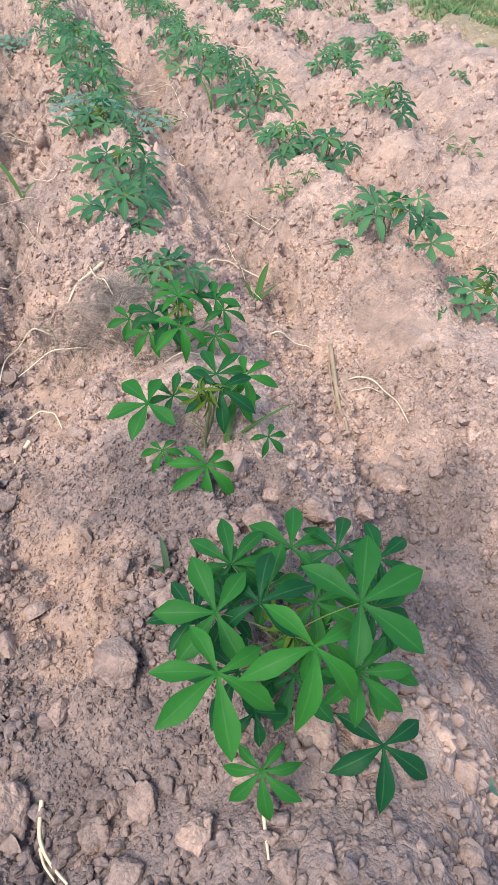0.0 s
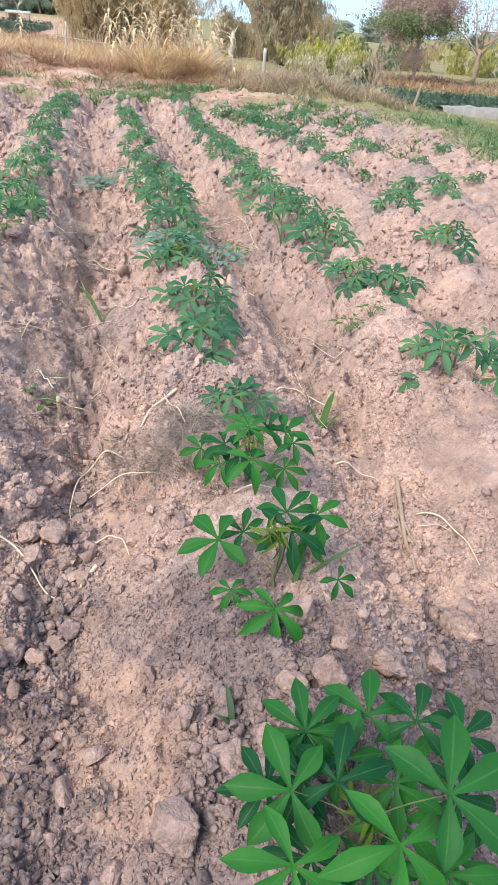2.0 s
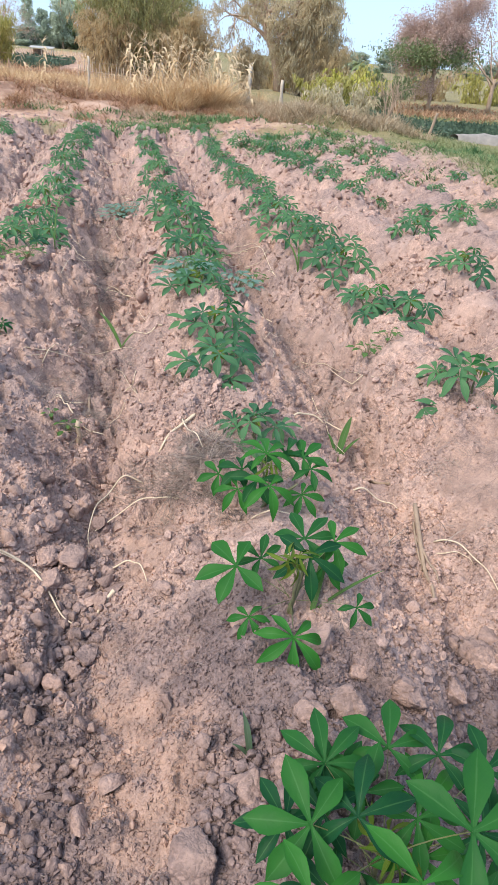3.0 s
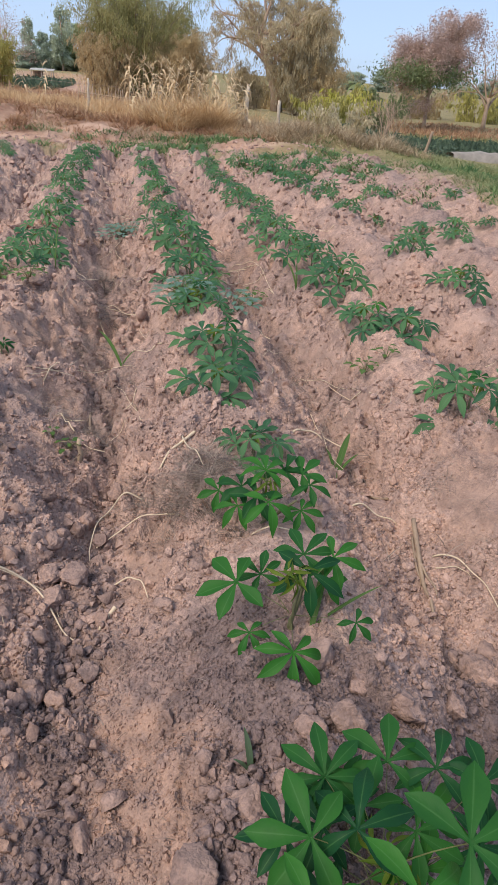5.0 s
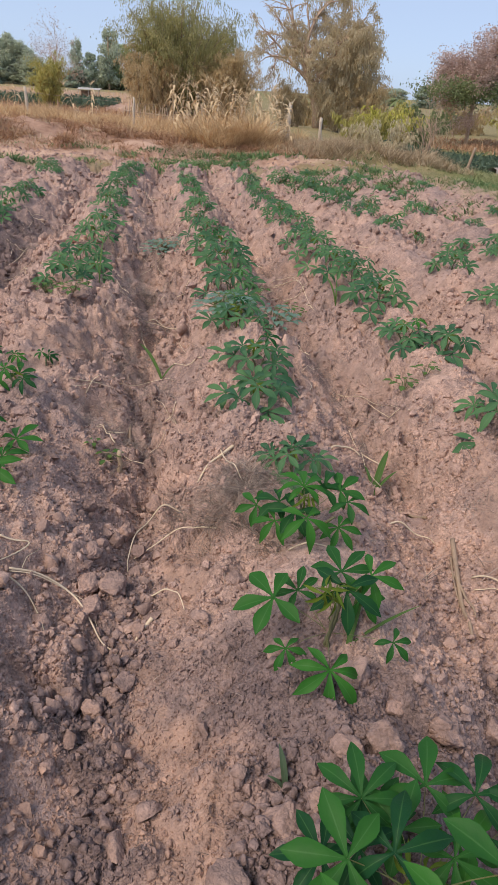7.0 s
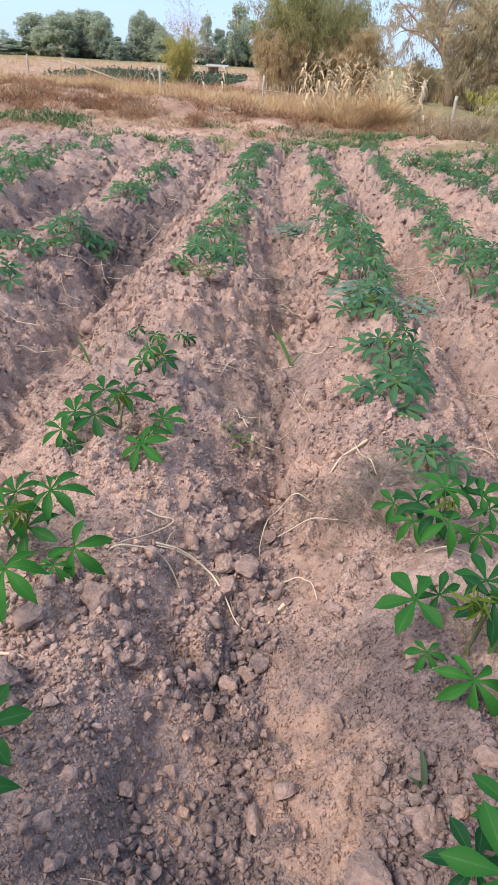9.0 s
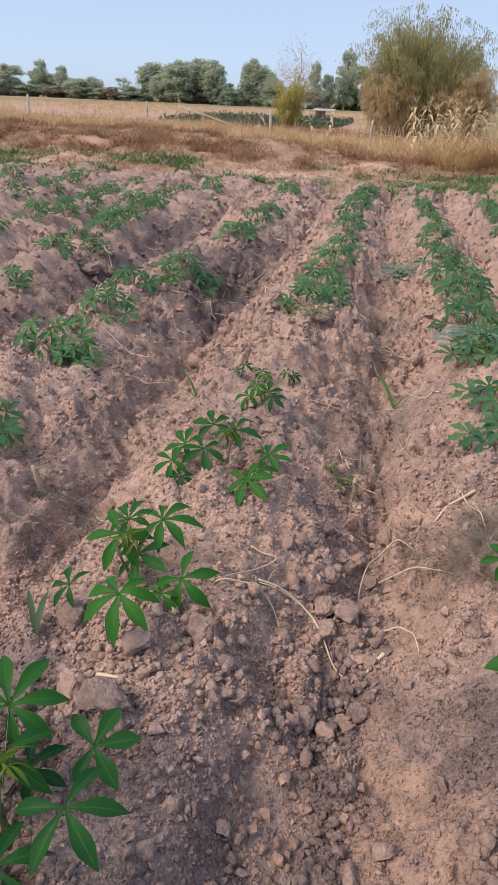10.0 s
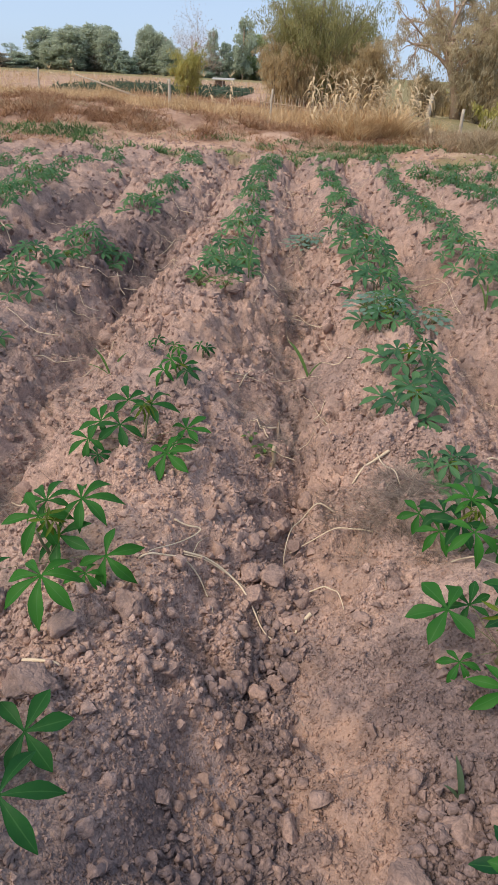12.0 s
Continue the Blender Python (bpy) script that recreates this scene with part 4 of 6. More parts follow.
def scatter_crumbs(name, count, area, sizes, seed, grade, label, power=2.5, sink=0.15):
    """Countless loose crumbs joined into one mesh: grade 2 rough lumps, 1 plain broken lumps, 0 grains."""
    rng = np.random.default_rng(seed)
    x0, x1, y0, y1, toward = area
    x = rng.uniform(x0, x1, count * 3)
    y = y0 + (y1 - y0) * rng.uniform(0, 1, count * 3) ** toward
    c = np.cos(2 * math.pi * ridge_phase(x, y))
    keep = rng.uniform(0, 1, count * 3) < (lumpiness(x, y) if sizes[1] > 0.025 or y1 > 2.0 else 1.0) * (0.62 + 0.35 * (c < 0.35)) * (1 - (0.75 if grade else 0.2) * ochre_patches(x, y))
    x, y = x[keep][:count], y[keep][:count]
    n = len(x)
    s = sizes[0] + (sizes[1] - sizes[0]) * rng.uniform(0, 1, n) ** power
    z = ground_height(x, y) + s * sink
    ochre = ochre_patches(x, y)
    ash_shade = ash_shade_patches(x, y) * (1 - ochre)
    buf, tags = Buf(), [[], []]
    kinds = 16
    which = rng.integers(0, kinds, n)
    for k in range(kinds):
        shape, tri = broken_lump(rng, (7, 12, 14)[grade], grade // 2, 0.07)
        own = np.flatnonzero(which == k)
        m = len(own)
        v = shape[None] * (s[own, None, None] * rng.uniform(0.7, 1.15, (m, 1, 3)))
        for i, j in ((0, 1), (1, 2)):
            a = rng.uniform(0, 2 * math.pi, m) if i == 0 else rng.normal(0, 0.7, m)
            ca, sa = np.cos(a)[:, None], np.sin(a)[:, None]
            p, q = v[..., i] * ca - v[..., j] * sa, v[..., i] * sa + v[..., j] * ca
            v[..., i], v[..., j] = p, q
        v = v + np.stack([x[own], y[own], z[own]], -1)[:, None]
        f = tri[None] + np.arange(m)[:, None, None] * len(shape)
        buf.add(v.reshape(-1, 3), f.reshape(-1, 3))
        tags[0].append(np.repeat(ochre[own], len(shape)))
        tags[1].append(np.repeat(ash_shade[own], len(shape)))
    me = buf.mesh(name, CRUMB, grade > 0)
    me.set_sharp_from_angle(angle=radians(62 if grade else 45))
    for key, a in zip(("ochre", "ash_shade"), tags):
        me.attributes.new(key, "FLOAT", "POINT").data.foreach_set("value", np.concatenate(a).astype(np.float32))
    ob = part(name, me, GROUND, label)
    tagged(ob, kind="stuff")


scatter_crumbs("soil_clods", 4200, (-2.2, 2.1, 0.2, 4.4, 1.2), (0.008, 0.030), 11, 2, "loose dry soil clods", 2.6)
scatter_crumbs("soil_clods", 30000, (-1.4, 1.5, 0.2, 2.5, 1.1), (0.004, 0.011), 15, 1, "loose small soil clods", 1.6)
scatter_crumbs("soil_clods", 30000, (-2.6, 2.6, 2.1, 6.0, 1.1), (0.006, 0.020), 10, 0, "loose small soil clods", 1.8, 0.0)
scatter_crumbs("soil_crumbs", 30000, (-1.4, 1.5, 0.2, 2.3, 1.1), (0.0025, 0.007), 12, 0, "fine dry soil crumbs", 1.8)
scatter_crumbs("soil_crumbs", 20000, (-0.95, 0.45, 0.42, 1.35, 1.0), (0.0035, 0.0085), 14, 0, "crumbly grey topsoil beside the furrow", 1.5, 0.1)
for k, (a, n) in enumerate((((-0.42, -0.10, 0.60, 1.65, 1.0), 900), ((0.10, 0.36, 0.66, 0.93, 1.0), 240), ((-0.25, 0.85, 0.10, 0.52, 1.0), 1100), ((-0.98, -0.5, 0.9, 1.5, 1.0), 380), ((-0.95, -0.35, 0.35, 0.95, 1.0), 320), ((0.6, 1.3, 0.6, 1.6, 1.0), 420))):
    scatter_crumbs("soil_clods", n, a, (0.006, 0.021), 16 + k, 2, "dense grey clods gathered on the soil", 1.8, 0.42)
scatter_crumbs("far_soil_clods", 17000, (-7.5, 4.5, 3.6, 14.6, 1.0), (0.012, 0.055), 13, 1, "dry clods on farther ridges", 2.2, -0.05)


# ---- straw, sticks and dead grass lying about ----
def lying(x, y, lift=0.008):
    return on_ground(x, y, True) + lift


def straw(points, width, label, material=STRAW, name="dry_straw", arch=0.0, category="straw"):
    """A bent stalk along plan points, flattened, resting on the soil or arching over it."""
    p = np.asarray(points, float)
    t = np.linspace(0, len(p) - 1, 7 * len(p))
    line = np.stack([np.interp(t, np.arange(len(p)), p[:, k]) for k in (0, 1)], 1)
    for _ in range(14):
        line[1:-1] = (line[:-2] + 2 * line[1:-1] + line[2:]) / 4
    s = np.linspace(0, 1, len(line))
    z = ground_height(line[:, 0], line[:, 1], True)
    for _ in range(12):
        z[1:-1] = np.maximum(z[1:-1], (z[:-2] + z[2:]) / 2)
    for _ in range(4):
        z[1:-1] = (z[:-2] + 2 * z[1:-1] + z[2:]) / 4
    z = z + 0.005 + arch * np.sin(math.pi * s)
    o = np.array([line[0, 0], line[0, 1], z[0]])
    buf = Buf()
    tube(buf, np.column_stack([line, z]) - o, width * 0.36 * (1 - 0.5 * s), 6)
    ob = part(name, buf.mesh(name, material), m=pose(*o))
    return tagged(ob, label, category, "dry stalks on the soil")


BENT = "pale dry grass stalk lying on clods"
# plan points, width and arch of the stalks in the near furrow
NEAR_STALKS = [
    ([(0.195, 2.277), (0.133, 2.224), (0.055, 2.158)], 0.02, 0.01),
    ([(0.143, 2.25), (0.174, 2.02), (0.205, 1.987)], 0.009, 0.015),
    ([(-0.005, 2.069), (-0.106, 2.079), (-0.175, 1.951), (-0.192, 1.818), (-0.187, 1.794)], 0.009, 0.03),
    ([(0.112, 1.872), (0.031, 1.899), (-0.12, 1.895), (-0.17, 1.856)], 0.008, 0.02),
    ([(-0.112, 1.635), (-0.052, 1.615), (-0.019, 1.578), (-0.001, 1.515)], 0.008, 0.03),
    ([(-0.55, 1.676), (-0.489, 1.679), (-0.458, 1.692), (-0.505, 1.605), (-0.61, 1.454)], 0.009, 0.012),
    ([(-0.504, 1.571), (-0.409, 1.611), (-0.33, 1.592), (-0.274, 1.517), (-0.24, 1.457), (-0.195, 1.434)], 0.011, 0.012),
    ([(-0.503, 1.565), (-0.37, 1.599), (-0.291, 1.592), (-0.248, 1.491)], 0.005, 0.012),
    ([(-0.614, 1.45), (-0.518, 1.513), (-0.449, 1.523), (-0.415, 1.488), (-0.392, 1.434)], 0.009, 0.012),
    ([(-0.483, 1.607), (-0.464, 1.649), (-0.446, 1.709)], 0.005, 0.008),
    ([(-0.097, 1.539), (-0.12, 1.518), (-0.142, 1.468)], 0.022, 0.004),
]
# plan points, width and arch of the stalks on the near ridge and its right flank
RIDGE_STALKS = [
    ([(0.745, 1.94), (0.84, 1.929), (0.915, 1.882)], 0.01, 0.012),
    ([(0.953, 1.656), (1.008, 1.589), (1.042, 1.488), (1.041, 1.372)], 0.009, 0.02),
    ([(0.947, 1.612), (0.995, 1.575), (1.035, 1.53)], 0.006, 0.01),
    ([(0.316, 1.618), (0.364, 1.565), (0.45, 1.592)], 0.008, 0.02),
    ([(-0.088, 0.516), (-0.097, 0.46), (-0.084, 0.421), (-0.05, 0.37)], 0.013, 0.015),
    ([(-0.097, 0.451), (-0.09, 0.415), (-0.071, 0.385)], 0.01, 0.01),
    ([(0.273, 0.369), (0.264, 0.328), (0.258, 0.283)], 0.011, 0.006),
]
# plan points, width and arch of the stalks farther off
FAR_STALKS = [
    ([(-0.326, 4.065), (-0.208, 4.476), (-0.027, 4.039)], 0.016, 0.015),
    ([(-0.552, 2.987), (-0.445, 3.032), (-0.334, 3.081)], 0.012, 0.015),
    ([(-0.337, 3.119), (-0.188, 3.4), (-0.036, 3.361)], 0.009, 0.015),
    ([(0.732, 5.638), (0.861, 5.238), (0.904, 4.704), (0.913, 4.406)], 0.014, 0.04),
    ([(0.892, 3.408), (0.983, 3.148), (1.021, 2.778)], 0.01, 0.015),
    ([(0.612, 2.402), (0.696, 2.437), (0.755, 2.413)], 0.014, 0.01),
    ([(-0.011, 2.625), (-0.092, 3.038), (-0.136, 3.153)], 0.007, 0.02),
    ([(-0.471, 4.078), (-0.368, 4.507), (-0.297, 4.477)], 0.009, 0.03),
    ([(1.918, 2.751), (1.972, 2.644), (1.984, 2.479)], 0.009, 0.02),
    ([(-0.243, 4.468), (-0.144, 4.502), (-0.031, 4.044)], 0.016, 0.02),
    ([(-0.528, 2.942), (-0.384, 3.083)], 0.008, 0.01),
    ([(0.769, 5.628), (0.882, 5.507), (0.891, 4.851)], 0.014, 0.04),
    ([(-2.858, 5.815), (-2.77, 5.767), (-2.736, 5.722)], 0.03, 0.05),
    ([(-1.415, 5.69), (-1.345, 6.105), (-1.304, 6.486)], 0.014, 0.04),
    ([(-1.414, 5.458), (-1.317, 5.581), (-1.2, 5.475)], 0.01, 0.03),
    ([(-1.278, 2.074), (-1.031, 1.726), (-0.982, 1.784)], 0.008, 0.01),
    ([(-0.807, 1.068), (-0.764, 1.063), (-0.712, 1.058)], 0.016, 0.004),
]
for stalks in (NEAR_STALKS, RIDGE_STALKS, FAR_STALKS):
    for pts, w, arch in stalks:
        straw(pts, w * (0.55 if pts[0][1] > 2.55 else 1.0), BENT, arch=arch * (0.5 if pts[0][1] > 2.55 else 1.0))
for pts, w in [
    ([(0.949, 1.835), (0.899, 1.617), (0.875, 1.477), (0.863, 1.404)], 0.026),
    ([(0.907, 1.689), (0.907, 1.579), (0.901, 1.475)], 0.015),
    ([(0.928, 1.777), (0.884, 1.626), (0.89, 1.575)], 0.012),
    ([(0.945, 2.067), (0.931, 2.171), (0.885, 2.203)], 0.02),
    ([(-0.04, 2.846), (0.015, 2.655)], 0.012),
    ([(-0.252, 2.924), (-0.239, 2.623)], 0.02),
]:
    straw(pts, w, "weathered brown stick lying in the furrow", TWIG, "dry_stick", 0.0, "stick")


def fibre_tuft(x, y, radius, count, height, seed, label, material, name="dry_grass_tuft", flat=1.4, width=0.0022):
    """A matted tuft of thin fibres."""
    rng = np.random.default_rng(seed)
    knots = rng.normal(0, 0.6 * radius, (11, 2))
    spot = knots[rng.integers(0, 11, count)] + rng.normal(0, 0.16 * radius, (count, 2))
    px, py = x + spot[:, 0], y + spot[:, 1]
    z0 = on_ground(x, y, True)
    base = np.stack([px - x, py - y, ground_height(px, py) - z0 - 0.004], 1)
    v, f = blades(rng, base, height * rng.uniform(0.5, 1.3, count), np.full(count, width), flat * rng.uniform(0.3, 1.2, count), 4, 0.9)
    buf = Buf()
    buf.add(v, f)
    ob = part(name, buf.mesh(name, material), m=pose(x, y, z0))
    return tagged(ob, label, "grass tuft", "dead grass tufts", kind="stuff")


GREY_FIBRE = island_material("grey_fibre", [(0.1, (0.10, 0.08, 0.07)), (0.5, (0.21, 0.165, 0.14)), (0.9, (0.42, 0.34, 0.28))], 0.1)
GREY = "matted grey dead grass tuft on the soil"
TUFTS = [(0.20, 2.0, 0.15, 900, 0.10), (0.10, 2.03, 0.10, 420, 0.08), (0.24, 1.80, 0.10, 520, 0.09), (0.02, 2.05, 0.09, 200, 0.06), (1.10, 1.93, 0.09, 150, 0.05), (1.10, 1.56, 0.09, 200, 0.05), (-1.40, 2.00, 0.11, 560, 0.08),
         (-1.29, 2.58, 0.14, 320, 0.06), (-1.18, 2.20, 0.12, 260, 0.06), (-0.26, 3.45, 0.16, 420, 0.08), (-0.25, 4.16, 0.18, 420, 0.10), (-0.28, 4.98, 0.2, 420, 0.12), (-1.42, 6.2, 0.22, 420, 0.13)]
TUFTS += [(0.82, 2.53, 0.12, 220, 0.06), (-0.22, 2.62, 0.12, 240, 0.06), (0.89, 4.5, 0.2, 300, 0.09), (-1.30, 3.6, 0.18, 380, 0.09), (-2.5, 5.0, 0.2, 300, 0.1), (-0.31, 5.95, 0.2, 320, 0.12), (1.75, 2.93, 0.16, 260, 0.08),
          (-0.86, 2.32, 0.10, 110, 0.05), (0.79, 5.83, 0.2, 260, 0.1), (-0.35, 7.3, 0.22, 300, 0.12), (-1.45, 4.6, 0.2, 300, 0.1), (0.70, 3.3, 0.14, 220, 0.06)]
for k, (x, y, r, n, h) in enumerate(TUFTS):
    fibre_tuft(x, y, r * 1.15, int(n * 1.3), h * 0.5, 300 + k, GREY, GREY_FIBRE, flat=2.0, width=0.0021)


def litter(count, x0, x1, y0, y1, seed, label, size=1.0):
    """Broken dead grass strewn flat along a furrow."""
    rng = np.random.default_rng(seed)
    x = (x0 + x1) / 2 + (x1 - x0) / 2 * np.clip(rng.normal(0, 0.5, count), -1, 1)
    y = rng.uniform(y0, y1, count)
    ok = fbm(x * 2.5, y * 2.5, seed, 3) > -0.15
    x, y = x[ok], y[ok]
    n = len(x)
    base = np.stack([x, y, ground_height(x, y) + 0.003], 1)
    v, f = blades(rng, base, size * rng.uniform(0.012, 0.05, n), rng.uniform(0.0015, 0.004, n) * size ** 0.5, rng.uniform(1.5, 4.0, n), 3, 0.4)
    buf = Buf()
    buf.add(v, f)
    tagged(part("grass_litter", buf.mesh("grass_litter", GREY_FIBRE), label=label), label, "grass litter", kind="stuff")


litter(8000, -0.62, 0.10, 2.6, 8.5, 351, "broken dead grass strewn along the furrow")
litter(2600, 0.6, 1.2, 1.6, 6.5, 352, "broken dead grass strewn along the furrow")
litter(5000, -1.75, -1.1, 1.6, 7.5, 353, "broken dead grass strewn along the furrow")
litter(900, -0.5, 0.2, 0.6, 2.6, 354, "sparse broken dead grass on crumbs", 0.35)


def straw_litter(count, seed, label):
    """Dead stalks strewn in the furrows, bent over the clods."""
    rng = np.random.default_rng(seed)
    buf = Buf()
    while count:
        x, y = rng.uniform(-3.6, 3.0), rng.uniform(2.3, 10.5)
        low = math.cos(2 * math.pi * float(ridge_phase(np.array([x]), np.array([y]))[0]))
        if low > -0.25 + 0.5 * rng.uniform() or (y < 4 and abs(x) > 2.2):
            continue
        a, ln = rng.uniform(0, math.pi), rng.uniform(0.08, 0.34)
        s = np.linspace(-0.5, 0.5, 6)
        bend = rng.normal(0, 0.25)
        px = x + ln * (s * math.cos(a) - bend * s * s * math.sin(a))
        py = y + ln * (s * math.sin(a) + bend * s * s * math.cos(a))
        z = ground_height(px, py)
        z = np.maximum(z, z.mean()) + 0.008 + rng.uniform(0, 0.03) * (s + 0.5)
        tube(buf, np.stack([px, py, z], 1), rng.uniform(0.0012, 0.0032) * (1.1 - 0.5 * (s + 0.5)), 4)
        count -= 1
    tagged(part("straw_litter", buf.mesh("straw_litter", STRAW), label=label), label, "straw", kind="stuff")


straw_litter(240, 356, "pale dead stalks strewn along the furrows")


def dead_stub(x, y, height, lean, seed, label):
    """A broken-off dead stem with a few splintered twigs."""
    rng = np.random.default_rng(seed)
    z0 = on_ground(x, y, True)
    stub = new("dead_plant")
    stub.matrix_basis = pose(x, y, z0)
    tagged(stub, label, "dead plant")
    s = np.linspace(0, 1, 7)
    wob = rng.normal(0, 0.003, (7, 2))
    line = np.stack([lean * s + wob[:, 0], wob[:, 1], -0.03 + (height + 0.03) * s], 1)
    buf = Buf()
    tube(buf, line, 0.011 * (1.15 - 0.35 * s) * (1 + rng.normal(0, 0.08, 7)), 7)
    part("stem", buf.mesh("stem", STICK), stub)
    for k in range(5):
        a, ln = rng.uniform(0, 2 * math.pi), rng.uniform(0.05, 0.11)
        p = line[2 + k % 4]
        tip = p + np.array([ln * math.cos(a), ln * math.sin(a), rng.uniform(-0.03, 0.05)])
        buf = Buf()
        tube(buf, [p, (p + tip) / 2 + [0, 0, 0.01], tip], [0.0028, 0.002, 0.001], 4)
        part("twig", buf.mesh("twig", TWIG), stub)


dead_stub(-1.44, 1.99, 0.13, -0.05, 361, "broken dead brown plant stump in the furrow")
dead_stub(-0.265, 2.405, 0.10, 0.01, 362, "short dead brown plant stump standing in the furrow")


# ---- green shoots and weeds ----
def grass_shoot(x, y, blades_at, material, label):
    """A few arching grass leaves: (azimuth, length, width, rise)."""
    shoot = new("grass_shoot")
    z0 = on_ground(x, y, True)
    shoot.matrix_basis = pose(x, y, z0)
    tagged(shoot, label, "grass", "green grass shoots")
    for az, ln, wd, rise in blades_at:
        a = radians(az)
        d, s = np.array([-math.sin(a), math.cos(a), 0]), np.array([math.cos(a), math.sin(a), 0])
        verts, uv = [], []
        for i in range(8):
            t = i / 7
            c = d * ln * t * math.cos(rise * (1 - 0.5 * t)) + np.array([0, 0, ln * t * math.sin(rise * (1 - 0.55 * t)) - 0.004])
            w = wd * 0.5 * (0.55 + 1.6 * t - 2.15 * t ** 2.4)
            verts += [c - s * w + [0, 0, 0.3 * w], c, c + s * w + [0, 0, 0.3 * w]]
            uv += [(0, t), (0.5, t), (1, t)]
        buf = Buf()
        buf.add(verts, [q for j in range(7) for q in ((3 * j, 3 * j + 1, 3 * j + 4, 3 * j + 3), (3 * j + 1, 3 * j + 2, 3 * j + 5, 3 * j + 4))], np.array(uv, float))
        part("blade", buf.mesh("blade", material), shoot)


grass_shoot(0.402, 1.195, [(-66, 0.24, 0.010, 0.35), (-25, 0.22, 0.022, 0.95)], SHOOT, "green grass shoot growing through a cassava plant")
grass_shoot(0.781, 2.253, [(-28, 0.27, 0.030, 0.75), (5, 0.16, 0.014, 0.9), (-50, 0.18, 0.014, 0.6)], SHOOT, "bright green grass shoot on bare soil")
grass_shoot(0.198, 0.855, [(5, 0.095, 0.015, 1.4), (60, 0.05, 0.010, 1.2)], DULL_SHOOT, "small grey-green grass shoot between clods")
grass_shoot(-0.11, 3.411, [(25, 0.34, 0.022, 0.7), (-30, 0.16, 0.01, 0.6)], SHOOT, "arching green grass shoot in the furrow")
grass_shoot(-1.036, 1.184, [(35, 0.15, 0.018, 0.9), (5, 0.13, 0.02, 1.2)], DULL_SHOOT, "stubby green grass shoot on a clod")
grass_shoot(-1.151, 3.103, [(40, 0.22, 0.014, 0.9), (-20, 0.2, 0.012, 0.8), (80, 0.15, 0.01, 0.7)], SHOOT, "thin green grass shoot at the ridge foot")
grass_shoot(-0.543, 4.478, [(-5, 0.5, 0.008, 1.45), (10, 0.3, 0.006, 1.3)], SHOOT, "tall green grass shoot beside cassava")
grass_shoot(0.371, 4.557, [(10, 0.36, 0.007, 1.45), (-30, 0.2, 0.005, 1.2)], SHOOT, "tall green grass shoot between cassava plants")
grass_shoot(0.303, 3.524, [(5, 0.30, 0.007, 1.4), (60, 0.2, 0.005, 1.1)], SHOOT, "tall green grass shoot between cassava plants")
grass_shoot(1.314, 1.393, [(-70, 0.14, 0.016, 0.3), (-100, 0.10, 0.012, 0.4)], SHOOT, "pale green grass shoot on bare soil")
grass_shoot(-0.806, 1.16, [(0, 0.08, 0.012, 1.2), (40, 0.07, 0.01, 1.1), (-40, 0.06, 0.01, 1.0)], DULL_SHOOT, "tiny green grass shoot under cassava")
grass_shoot(1.041, 4.318, [(20, 0.3, 0.014, 1.35), (-10, 0.25, 0.012, 1.2)], SHOOT, "green grass shoot beside cassava")


def weed(x, y, spread, count, height, seed, material, label):
    """A low herb: a rosette of small toothed leaves on short stems."""
    rng = np.random.default_rng(seed)
    herb = new("weed_plant")
    z0 = on_ground(x, y, True)
    herb.matrix_basis = pose(x, y, z0)
    tagged(herb, label, "weed", "weeds")
    stems = Buf()
    for i in range(count):
        a, r = i * 2.4, spread * math.sqrt((i + 0.5) / count)
        tip = np.array([r * math.cos(a), r * math.sin(a), height * (1.1 - 0.6 * i / count) * rng.uniform(0.7, 1.2) + 0.01])
        tube(stems, [(0, 0, -0.01), tip * [0.5, 0.5, 0.8], tip], [0.002, 0.0015, 0.001], 4)
        verts, uv, faces = [], [], []
        d = np.array([math.cos(a), math.sin(a), 0.15])
        s = np.array([-math.sin(a), math.cos(a), 0])
        ln = rng.uniform(0.038, 0.062) * min(1.0, (spread / 0.1) ** 0.5)
        for j in range(7):
            t = j / 6
            w = ln * 0.34 * math.sin(math.pi * min(t * 0.92 + 0.04, 1)) * (0.72 if j % 2 else 1.15)
            c = tip + d * ln * t - np.array([0, 0, 0.3 * ln * t * t])
            verts += [c - s * w + [0, 0, 0.25 * w], c, c + s * w + [0, 0, 0.25 * w]]
            uv += [(0, t), (0.5, t), (1, t)]
        for j in range(6):
            faces += [(3 * j, 3 * j + 1, 3 * j + 4, 3 * j + 3), (3 * j + 1, 3 * j + 2, 3 * j + 5, 3 * j + 4)]
        buf = Buf()
        buf.add(verts, faces, np.array(uv, float))
        part("leaf", buf.mesh("leaf", material), herb)
    part("stem", stems.mesh("stem", PETIOLE), herb)


